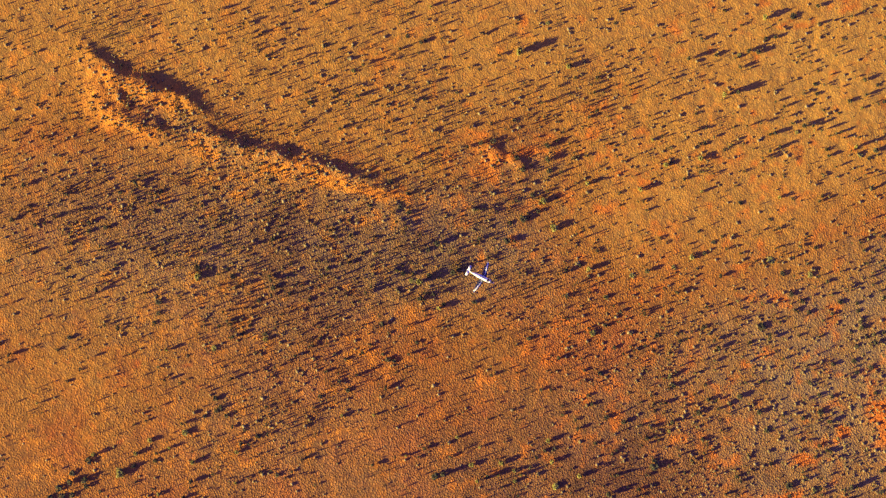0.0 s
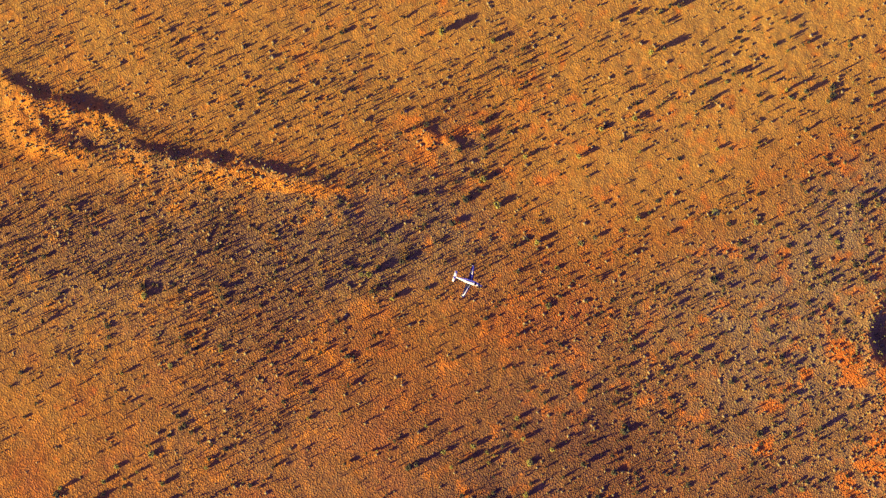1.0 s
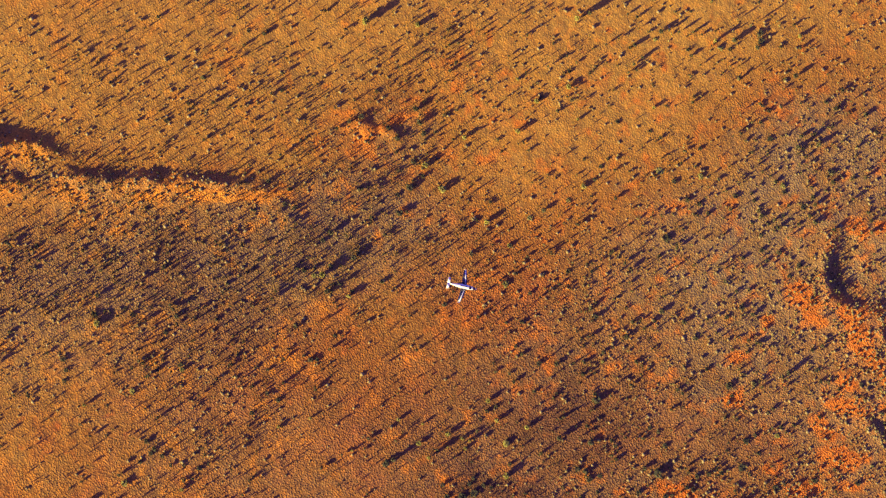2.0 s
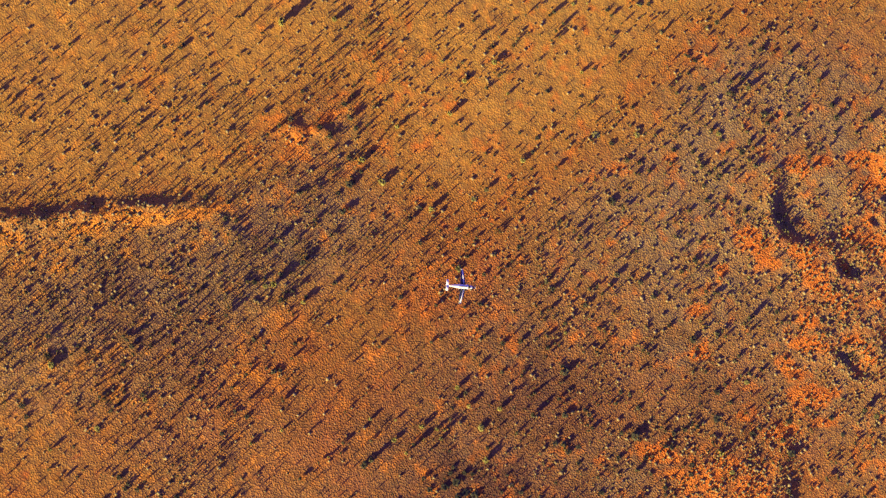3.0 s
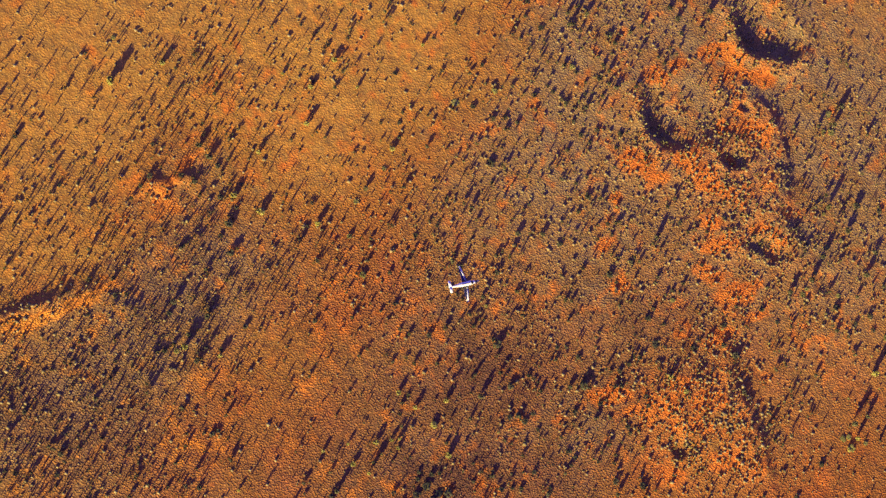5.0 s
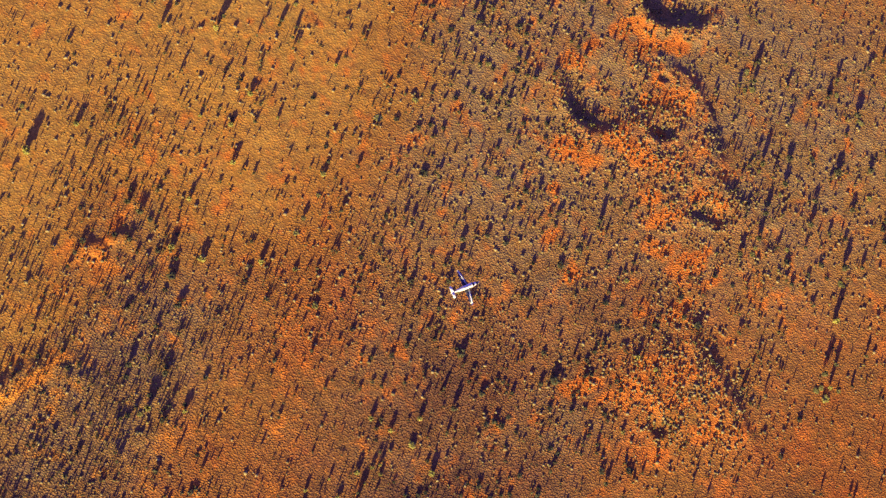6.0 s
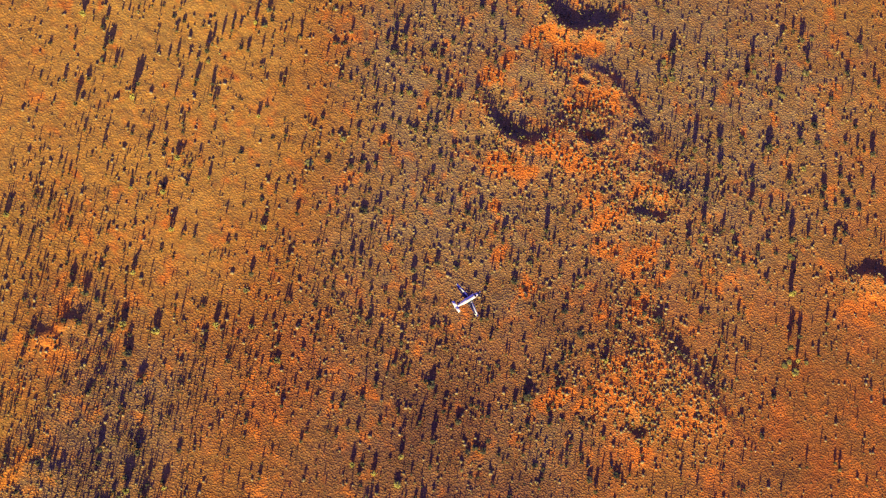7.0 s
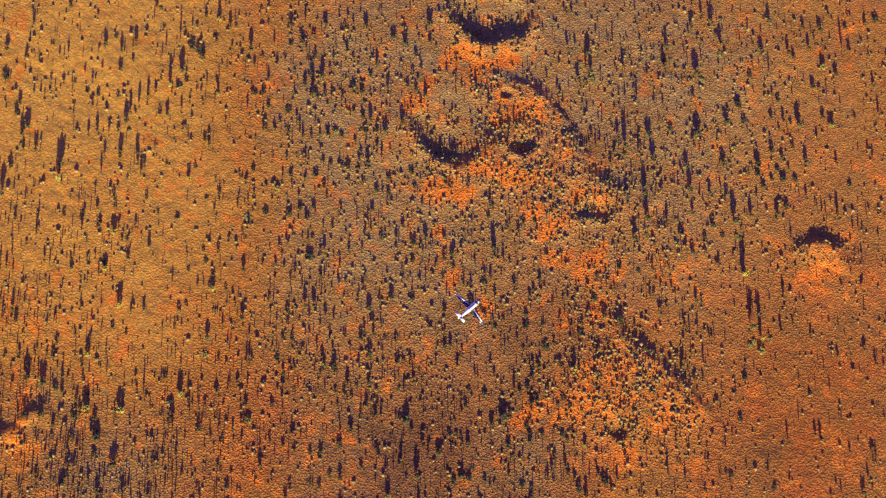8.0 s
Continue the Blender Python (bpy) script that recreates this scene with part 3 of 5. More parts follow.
    foil(bm, [((-4.5, 0, 2.55), 2.2, 0.17, (0, 1, 0)), ((-5.6, 0, 4.16), 1.4, 0.11, (0, 1, 0))])
    part("tail_fin", bm, WHITE, plane)
    propeller = part("propeller", disc(0.2, 6.38, 6.52), STEEL, plane)
    bm = bmesh.new()
    round_body(bm, [(6.4, 1.75, 0.27, 0.27), (6.65, 1.75, 0.23, 0.23), (6.9, 1.75, 0.13, 0.13), (7.02, 1.75, 0.02, 0.02)], 14)
    part("spinner", bm, SPIN, propeller, "bare metal spinner")
    for k in range(4):
        bm = bmesh.new()
        bmesh.ops.create_cube(bm, size=1, matrix=Matrix.LocRotScale((6.5, 0, 0.78), Euler((0, 0, 0.5)), (0.05, 0.2, 1.1)))
        bmesh.ops.bevel(bm, geom=bm.edges[:], offset=0.02, segments=1)
        bm.transform(Matrix.Translation((0, 0, 1.75)) @ Matrix.Rotation(math.pi / 2 * k + 0.6, 4, "X"))
        part("blade", bm, STEEL, propeller)
    return plane


def disc(r, x0, x1):
    bm = bmesh.new()
    round_body(bm, [(x0, 1.75, r, r), (x1, 1.75, r, r)], 14)
    return bm


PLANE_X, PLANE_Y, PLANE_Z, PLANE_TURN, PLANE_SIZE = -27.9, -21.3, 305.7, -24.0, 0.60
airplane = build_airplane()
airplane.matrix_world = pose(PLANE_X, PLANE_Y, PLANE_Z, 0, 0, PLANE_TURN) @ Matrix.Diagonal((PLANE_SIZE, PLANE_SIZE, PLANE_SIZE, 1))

# ---- single trees and bushes: x, y, height, width ----
TREE_STAND_1 = [
    (-211.3, -75.3, 1.68, 3), (-210.2, 42.7, 1.77, 1.8), (-226.1, 44.8, 1.59, 1.3), (-241.1, 58.9, 1.87, 2.1), (-233.7, 81, 1.73, 1.3), (-255.3, 108.5, 1.59, 1.3), (-160.2, -80.4, 1.38, 2), (-173.4, -61.3, 1.44, 1.3),
    (-162.6, -47.6, 1.72, 1.5), (-171.4, -28.6, 1.88, 1.3), (-204.4, 29.7, 2.77, 1.3), (-156.5, 31.1, 1.88, 1.8), (-202.2, 40.3, 1.42, 2.1), (-153.2, 41.6, 1.45, 1.6), (-178.4, 51.4, 1.85, 1.6), (-182.4, 52, 2.12, 1.3),
    (-155.4, 143.9, 2.34, 1.3), (-113.2, -15.7, 1.49, 1.5), (-141.7, -8, 2.05, 1.5), (-144.6, -0.9, 1.77, 1.5), (-124.6, 14.9, 1.43, 2.3), (-126.4, 20.2, 1.46, 1.5), (-138.7, 32.8, 2.4, 1.3), (-97.2, 89.1, 1.82, 1.3),
]
TREE_STAND_2 = [
    (-143.8, 137.5, 2.47, 1.3), (-106, 147.9, 1.45, 1.6), (-48.4, -67.7, 1.52, 3.5), (-45.1, -66.7, 2.89, 2.2), (-53.7, -55.6, 1.73, 1.7), (-62, -13.5, 1.9, 1.4), (-82.8, -13.3, 1.64, 1.3), (-57.9, 11.7, 1.79, 2.3),
    (-82.3, 13.6, 2.91, 1.3), (-80.1, 16.3, 1.51, 1.3), (-54.1, 22.3, 1.68, 2.5), (-43.3, 24.1, 2.05, 2.3), (-41, 25.6, 1.39, 1.9), (-50.9, 37.1, 2.14, 2.3), (-31.9, 39.9, 1.68, 1.9), (-69.7, 46.4, 2.42, 1.3),
    (-65.6, 75.4, 3.04, 1.3), (-38.5, 82.2, 1.46, 1.5), (-89.9, 104.7, 1.58, 1.6), (-87.6, 119.5, 2.25, 1.4), (-71.1, 127.7, 1.44, 1.4), (-61.5, 130.9, 1.55, 1.8), (-49.9, 163.9, 1.76, 1.6), (-51.9, 164.4, 1.42, 1.4),
]
TREE_STAND_3 = [
    (28.5, -73.2, 2.33, 2.5), (11.9, -73, 1.37, 1.2), (-25.3, -67.1, 2.3, 1.9), (14.4, -44.7, 1.4, 1.7), (-24.7, -21.9, 1.45, 1.4), (5.1, -13.2, 1.47, 1.5), (-27.6, 31.3, 1.55, 1.4), (-19.1, 39.4, 1.55, 2.9),
    (-12.3, 49.7, 1.45, 3.4), (-1.7, 77.5, 1.89, 2.9), (-2.1, 83.8, 1.93, 2.4), (16.7, 97.7, 1.43, 1.9), (19.9, 100.7, 2.39, 1.2), (18.9, 109.3, 1.82, 1.3), (65.1, -152.3, 1.4, 1.3), (50.4, -143.2, 2.21, 1.8),
    (60.5, -129.5, 1.45, 1.5), (56.1, -124.9, 1.44, 1.5), (51.6, -124.8, 1.7, 1.2), (37.8, -121.8, 1.55, 1.3), (79.3, -106.5, 1.42, 2), (80.3, -98.1, 2.32, 1.2), (68.1, -97.4, 1.74, 3.8), (62.8, -94.1, 1.48, 2),
]
TREE_STAND_4 = [
    (51.3, -87.7, 1.4, 1.7), (41.9, -78, 1.45, 2.8), (42, -70.6, 1.82, 1.8), (86.7, -65.6, 1.54, 1.5), (32.5, -64.5, 1.52, 1.5), (48.7, -60.3, 1.67, 3.3), (46.8, -43.1, 1.6, 1.5), (56.3, -40.3, 1.47, 1.8),
    (86.1, -28, 1.41, 2.6), (56.6, -24.2, 1.48, 2.3), (74.7, -12.5, 1.43, 1.3), (34, -10.4, 1.36, 1.2), (77.1, 25.9, 1.62, 1.8), (44.2, 27.3, 1.74, 2.2), (84.2, 110.7, 2.77, 2.3), (35.7, 111.1, 1.48, 1.3),
    (85.3, 122.8, 1.94, 1.8), (61.6, 126, 2.94, 2.1), (89.3, 130.7, 1.77, 2.3), (67.7, 135.9, 1.68, 1.3), (30.1, 148, 1.39, 1.8), (108.1, -258, 1.74, 2.2), (122.1, -232.6, 1.81, 1.4), (123.3, -229.4, 1.52, 1.4),
]
TREE_STAND_5 = [
    (124.9, -162.7, 1.79, 1.9), (122.4, -70.5, 1.43, 1.3), (135.2, -66.9, 2.72, 2), (125.8, -38.1, 1.6, 2.1), (94.7, -34.9, 1.43, 2.3), (146.4, -2.3, 1.84, 2), (121.3, 61.3, 1.59, 1.4), (95.6, 80.5, 1.98, 1.3),
    (125.5, 82.4, 1.51, 1.9), (99, 83.7, 2.08, 1.5), (146.8, 85.3, 2.15, 2.2), (103.4, 85.9, 2.03, 1.4), (99.1, 91.6, 1.41, 1.8), (101.3, 92.3, 1.77, 1.9), (131.2, 93.6, 1.49, 1.4), (118.4, 95.9, 2.73, 1.4),
    (114.6, 96, 2.06, 2.1), (105.4, 104.9, 1.58, 1.4), (101.4, 106.9, 1.48, 1.3), (142.7, 111.2, 1.66, 1.8), (93.4, 130.2, 1.98, 2.3), (101.5, 137.5, 1.37, 1.6), (136.2, 148.3, 1.49, 1.3), (120.8, 152.8, 1.39, 1.8),
]
TREE_STAND_6 = [
    (167.6, -246.6, 1.58, 1.4), (171.6, -239.6, 1.57, 1.7), (176.8, -196.6, 2.48, 1.4), (163.7, -188.1, 2.44, 2.2), (156.3, -186.5, 3.83, 2.5), (206.8, -169.8, 1.94, 2), (200.5, -163.4, 3.23, 3.1), (156.1, -159.1, 1.86, 1.6),
    (177.1, -150, 1.41, 2.2), (207.9, -148.3, 1.57, 1.7), (176.7, -147, 1.54, 1.4), (194.6, -144.1, 1.61, 1.7), (204.6, -139.2, 2.56, 2.2), (181.8, -125.1, 2.52, 2.2), (170.3, -123.2, 2.18, 2.1), (193.1, -120.2, 2.85, 2.5),
    (209.5, -104.7, 3.54, 2.5), (153.2, -58.3, 2.31, 1.6), (170.8, -8.6, 1.57, 2), (163.4, -3.4, 1.9, 2.5), (182.8, 3.2, 1.87, 1.5), (165.3, 4.2, 1.88, 1.8), (207.3, 4.6, 1.45, 2.9), (176, 12.7, 1.55, 2.3),
]
TREE_STAND_7 = [
    (205.7, 23.1, 1.67, 2.3), (173.6, 30.7, 2.21, 2), (164, 31.2, 3.12, 1.7), (172.8, 35.5, 1.67, 1.8), (166.8, 36, 1.55, 1.8), (198.2, 39.7, 1.46, 2.5), (160.8, 50.8, 1.53, 1.2), (190.5, 52.8, 1.48, 2),
    (170.3, 63.5, 2.25, 2.2), (175.8, 75.6, 1.61, 1.5), (156.4, 79.9, 1.49, 1.9), (150.8, 108.4, 1.44, 1.7), (225.9, -209.4, 2.97, 1.7), (252.6, -200.4, 1.4, 1.5), (245.4, -186.1, 1.87, 2.3), (214.4, -181.1, 1.77, 2.3),
    (261.5, -177.1, 2.74, 3.2), (260.1, -169.5, 1.73, 1.5), (232.6, -164.9, 1.65, 3.4), (224.6, -149.6, 1.9, 2.5), (245.6, -144.4, 1.61, 3.1), (214.9, -134, 1.67, 2.5), (233.2, -133.3, 2.29, 3.4), (261.2, -123.2, 2.37, 2.9),
]
TREE_STAND_8 = [
    (210.5, -118.5, 2.3, 2.8), (221.5, -112.3, 1.83, 3.3), (256.9, -107.6, 2.39, 1.7), (267.2, -105.5, 2.56, 1.7), (212.6, -99.8, 1.99, 1.6), (247.1, -90.3, 2.39, 1.4), (237.1, -77.3, 2.3, 2.5), (245.8, -72.7, 2.33, 2.5),
    (222.1, -1.8, 1.58, 3.2), (287, -212.9, 2.15, 1.2), (300.3, -205.9, 1.74, 1.5), (296.3, -186.4, 1.47, 2.4), (309.1, -186.3, 3.61, 1.2), (284.3, -177.6, 1.44, 2.4), (315.5, -171.9, 1.59, 3), (302.5, -169.8, 1.64, 1.8),
    (295.1, -160.8, 1.77, 1.8), (289.9, -147.9, 1.36, 2.6), (306.1, -147.3, 1.79, 2.1), (282.3, -128.7, 1.92, 2.6), (289.9, -121.3, 2.44, 2.6), (291.3, -115.8, 1.78, 1.5), (283.2, -113.1, 1.75, 1.7),
]
TREE_SPOTS = TREE_STAND_1 + TREE_STAND_2 + TREE_STAND_3 + TREE_STAND_4 + TREE_STAND_5 + TREE_STAND_6 + TREE_STAND_7 + TREE_STAND_8
SAPLING_STAND_1 = [
    (-240, -40.9, 1.8, 0.8), (-224.5, -2.3, 1.71, 1), (-245.5, 3.8, 1.91, 1), (-215.2, 15, 1.21, 1), (-241, 31.8, 0.88, 1), (-157.1, -59.9, 2.08, 1), (-174.7, -40.7, 1.71, 1), (-154.7, -32, 1.25, 1),
    (-197.1, -28.1, 1.51, 1), (-206.6, -19.5, 1.85, 1), (-207.1, 9.6, 2.5, 1), (-175.6, 44.8, 2.2, 1), (-124.5, -24.7, 1.18, 1), (-120.8, 33.2, 2.48, 0.8), (-108.6, 110.1, 2.51, 1), (-111.4, 114, 1.81, 0.8),
    (-143.5, 129.3, 2.31, 1), (-56.2, -59.2, 0.9, 1.2), (-38.5, -56, 1.73, 0.7), (-71.8, -48.2, 2.67, 0.7), (-48.5, -43.2, 1.65, 0.9), (-83.7, -40.4, 1.31, 0.7), (-71, -40.3, 2.15, 0.7), (-38.8, -34.5, 1, 0.7),
]
SAPLING_STAND_2 = [
    (-85.1, -23.6, 2.17, 1), (-63.5, -22.1, 0.89, 0.7), (-33.4, -19.5, 0.9, 0.7), (-53.4, -15.1, 1.1, 0.7), (-47.6, -6.1, 1.89, 0.7), (-65.6, -1.3, 1.83, 0.8), (-63.1, -1.2, 2.55, 0.9), (-76, 3.3, 1.05, 0.9),
    (-84.8, 9.7, 1.09, 1.1), (-79.8, 38.3, 1.48, 1), (-70.3, 43.6, 2.68, 1.1), (-76.4, 85.6, 2.5, 1), (-37.3, 91.4, 1.4, 1.2), (-47.2, 95.9, 1.84, 0.7), (-55.8, 106.3, 1.39, 0.7), (-31.5, 110.5, 1.43, 0.7),
    (-33.2, 111.9, 2.39, 0.8), (-63.9, 116.8, 1.26, 0.6), (-53.9, 118, 1.19, 1.2), (-68.3, 122.9, 1.48, 0.7), (-45.6, 124.8, 1.5, 0.7), (-31.2, 129.9, 2.11, 0.9), (-85.7, 133.7, 1.61, 0.9), (-30.8, 137.3, 2.02, 0.6),
]
SAPLING_STAND_3 = [
    (-55.1, 138.3, 2.11, 0.9), (-50.2, 140.4, 1.57, 0.7), (-71.5, 140.5, 2.19, 0.9), (-39.9, 145, 3.11, 0.7), (-51.1, 149, 1.63, 0.9), (-72.3, 153, 2.28, 1.2), (-44.4, 159.8, 1.73, 0.9), (-59.4, 168.7, 1.21, 0.9),
    (24.2, -60.9, 1.29, 0.7), (-21.1, -59.3, 1.01, 0.9), (-14.6, -37.2, 1.19, 1), (-28.7, -34.4, 1.01, 1), (-21.5, -34.3, 0.95, 0.7), (-11.8, -28.5, 1.12, 0.7), (15.3, -24.2, 1.18, 1), (-18.9, -19.4, 1.36, 0.7),
    (-25, -17.7, 0.89, 1), (13.6, 2.3, 1.37, 1), (-22.8, 12.3, 0.95, 1), (-10.5, 15.9, 0.99, 0.6), (-12.8, 16.8, 1.33, 0.6), (0.7, 17.5, 1.53, 0.7), (-6.7, 18, 1.11, 1), (15, 20.7, 1.24, 0.6),
]
SAPLING_STAND_4 = [
    (18.1, 24, 2.34, 0.7), (-6.6, 30.7, 1.77, 0.7), (27.2, 31.3, 1.86, 0.6), (-8.3, 34.7, 0.97, 1), (7.2, 38.6, 4.14, 0.7), (23.8, 84.4, 1.3, 1), (20.5, 86.2, 1.27, 0.6), (25.4, 89.1, 1.86, 0.7),
    (-14.6, 91.7, 3.04, 0.7), (-26.6, 101.8, 0.98, 0.7), (3.3, 103.5, 1.8, 0.8), (-22.6, 103.7, 1.33, 0.6), (15.2, 104.6, 1.17, 1), (2.1, 106.7, 1.83, 1), (-9.2, 110.5, 1.98, 0.6), (17.5, 112.8, 1.73, 1),
    (-10.4, 113, 2.55, 0.7), (21.1, 118.6, 0.91, 0.8), (-27.6, 122.5, 0.95, 0.7), (-23.8, 133.7, 1.67, 0.7), (-9.1, 145.9, 1.5, 0.6), (89.3, -187.5, 1.2, 1), (74.5, -173.2, 2.89, 1), (79, -92.5, 1.43, 0.7),
]
SAPLING_STAND_5 = [
    (78.3, -80.4, 1.76, 1), (37.3, -75.1, 2.19, 1), (37, -69.7, 1.01, 1), (75.7, -63.3, 1.66, 0.8), (61.2, -39.4, 0.99, 1), (66, -27.7, 1, 1), (49.5, -18.4, 1, 0.6), (89.1, -12.8, 1.28, 0.8),
    (68.8, -7.6, 2.32, 0.8), (89.8, -5.8, 1.22, 0.8), (31.2, 3.6, 1.9, 0.7), (42.3, 9, 1.94, 1), (51.7, 11.9, 1.4, 1), (36.2, 18.7, 1.36, 1), (50, 23.1, 1.66, 0.7), (50.2, 34.7, 1.19, 0.6),
    (39.5, 58.9, 1.24, 1), (36.8, 70.6, 1.16, 0.7), (46.4, 76.4, 2.12, 0.7), (33.5, 77.7, 0.9, 1), (50.1, 88.9, 1.67, 0.7), (60.3, 90.5, 3.01, 1), (34.7, 92.3, 1.19, 0.7), (88.5, 95.2, 1.96, 1),
]
SAPLING_STAND_6 = [
    (51.4, 95.4, 1.29, 0.7), (43, 96, 1.73, 0.7), (50.9, 106, 2.91, 0.7), (54.3, 106.8, 2.92, 0.6), (39.2, 110.6, 1.72, 0.7), (35.4, 113.7, 2.03, 0.7), (32.9, 115.2, 2.85, 0.7), (110.9, -262, 1.22, 1.1),
    (122.7, -260.5, 2.12, 1.1), (114.8, -258.6, 1.81, 1.1), (145.9, -252.5, 1.1, 0.8), (102, -249.2, 1.8, 0.8), (135.1, -239.1, 1.21, 0.8), (127.7, -235.7, 1.81, 0.6), (144.1, -230.7, 1.78, 0.6), (141, -224.5, 2.38, 0.6),
    (121.6, -222.3, 3.22, 0.6), (114, -218.8, 2.1, 1.1), (142.1, -215.6, 1.54, 0.6), (96.7, -214.5, 1.21, 1.1), (147, -202.1, 1.24, 0.6), (96.6, -193.8, 2.04, 0.8), (121.2, -190.7, 2.45, 0.8), (129, -171.9, 2.46, 0.8),
]
SAPLING_STAND_7 = [
    (90.1, -171.6, 1.74, 0.8), (143.9, -171, 1.02, 1.1), (142.8, -164.5, 1.81, 1.1), (138.9, -161.8, 2.17, 0.8), (141.1, -158.7, 1.45, 1.1), (147.4, -139.1, 1.82, 1.1), (92, -119.2, 1.74, 0.8), (95.6, -87.8, 1.81, 0.8),
    (112.9, -79.5, 1.22, 1), (113.5, -76, 2.13, 0.8), (132.1, -73, 1.86, 1), (116, -63.6, 1.44, 1), (104.9, -56.7, 1.89, 0.8), (149.5, -7.8, 2.39, 1), (101.2, 6.5, 1.06, 1), (95.7, 14.3, 1.55, 1),
    (133.4, 21.6, 2.11, 1), (119.4, 22.1, 2.14, 0.8), (142.6, 26.9, 1.78, 0.7), (121.1, 27, 1.9, 0.8), (145.1, 27.6, 0.95, 1), (109.8, 35.4, 1.23, 1), (105.7, 36.3, 1.04, 0.8), (135.7, 42.5, 2.36, 1),
]
SAPLING_STAND_8 = [
    (94.4, 46.9, 1.15, 0.6), (141.3, 52.3, 2.8, 0.8), (128.5, 77.3, 2.04, 1), (99.7, 80.8, 1.28, 1.2), (135.7, 85, 1.03, 1), (132.6, 90.9, 1.2, 1.2), (122.4, 93.9, 2.62, 1.2), (94.9, 96.7, 1.69, 1.1),
    (104.8, 99.3, 2.01, 0.9), (114.3, 111.2, 1.42, 1.2), (130.1, 114.3, 1.27, 0.9), (123.6, 115.6, 1.43, 1.2), (126.7, 120.4, 1.14, 0.9), (117.8, 125.9, 1.25, 1.2), (129.1, 129.3, 2.18, 0.9), (115.3, 130.3, 1.43, 0.9),
    (127.4, 132.3, 1.46, 0.9), (108.6, 134.7, 0.93, 1.1), (189.7, -234.3, 1.59, 0.9), (174.8, -225.6, 1.58, 0.6), (151.6, -225.5, 2.1, 0.6), (203.6, -222.7, 0.95, 1.1), (196.1, -220, 0.95, 1.1), (164.9, -214.2, 1.1, 1.1),
]
SAPLING_STAND_9 = [
    (167.4, -213.4, 1.11, 1.1), (204.2, -191.7, 1.93, 0.8), (208.2, -112.1, 2.65, 1.1), (197.8, -101.5, 1.66, 1.1), (198.4, -94.2, 2.64, 0.8), (204.9, -93.8, 1.77, 0.8), (155.7, -9.3, 1.29, 1), (169.4, 19.1, 0.96, 1.1),
    (165.6, 22.9, 1.49, 1.1), (193.4, 28.7, 1.21, 1), (184.6, 29.9, 1.26, 1), (192.5, 46.9, 2.49, 1), (173, 48, 0.94, 1), (176.9, 55.1, 1.83, 1), (163.8, 58.8, 1.24, 1), (185.4, 61.5, 0.95, 1),
    (168.4, 67.5, 0.88, 1), (166.6, 70.7, 1.19, 1), (155.2, 90, 3.77, 1), (150.2, 94.3, 2.41, 0.7), (226.2, -230.9, 1.32, 0.9), (210.4, -227.2, 1.94, 0.9), (231.7, -223.2, 2.26, 0.6), (225.1, -222.8, 1.64, 0.9),
]
SAPLING_STAND_10 = [
    (225.5, -220.6, 1.64, 0.9), (224.1, -218, 1.64, 0.9), (263, -216.9, 1.77, 1.2), (224.4, -203.7, 1.97, 0.9), (223.5, -201.9, 2.29, 0.9), (227.2, -197.2, 1.32, 0.9), (227.9, -192.2, 1.63, 1.2), (259, -187.9, 1.68, 1.2),
    (269.7, -160.5, 1.29, 1.2), (210.9, -111.2, 1.77, 0.8), (235.6, -110.6, 2.07, 0.8), (247.4, -102.7, 2.06, 1.1), (232.9, -102.6, 3.37, 1.1), (230.2, -97.7, 2.37, 1.1), (263.3, -93.3, 1.42, 1.1), (254, -82.8, 3.1, 0.8),
    (235.2, -75.7, 3.53, 1.1), (244.2, -66.9, 1.93, 1.1), (275.8, -188.8, 4.2, 0.6), (278.7, -156.1, 2.5, 0.9), (279, -147, 1.03, 1.2),
]
SAPLING_SPOTS = SAPLING_STAND_1 + SAPLING_STAND_2 + SAPLING_STAND_3 + SAPLING_STAND_4 + SAPLING_STAND_5 + SAPLING_STAND_6 + SAPLING_STAND_7 + SAPLING_STAND_8 + SAPLING_STAND_9 + SAPLING_STAND_10
BUSH_STAND_1 = [
    (-219.9, -82.2, 0.92, 2.5), (-214.7, -81.9, 0.93, 3), (-216.2, -78, 1.14, 3), (-210.7, -71.1, 0.78, 2.5), (-215.8, -10.4, 1.14, 2.1), (-234.8, 40.7, 1.22, 1.8), (-245.7, 42.8, 1.29, 2.1), (-237.3, 97, 1.09, 1.6),
    (-220.1, 124, 0.48, 1.6), (-210, -80.9, 0.85, 2.3), (-203.9, -76.7, 1.22, 2.3), (-205, -74.1, 1.25, 3), (-183, -67, 1.2, 2), (-203.5, -65.3, 1.07, 3), (-173.8, -64.5, 0.83, 1.8), (-152.6, -44, 0.7, 1.8),
    (-177.8, -2.6, 0.58, 1.8), (-176.2, 1.8, 0.78, 2.1), (-176.5, 7, 0.99, 2.6), (-159.2, 23, 1.05, 2.3), (-196.6, 23.2, 1, 1.8), (-209.9, 38.5, 1.15, 1.8), (-196.8, 56.9, 0.62, 1.8), (-118.8, -69.1, 1.15, 2),
]
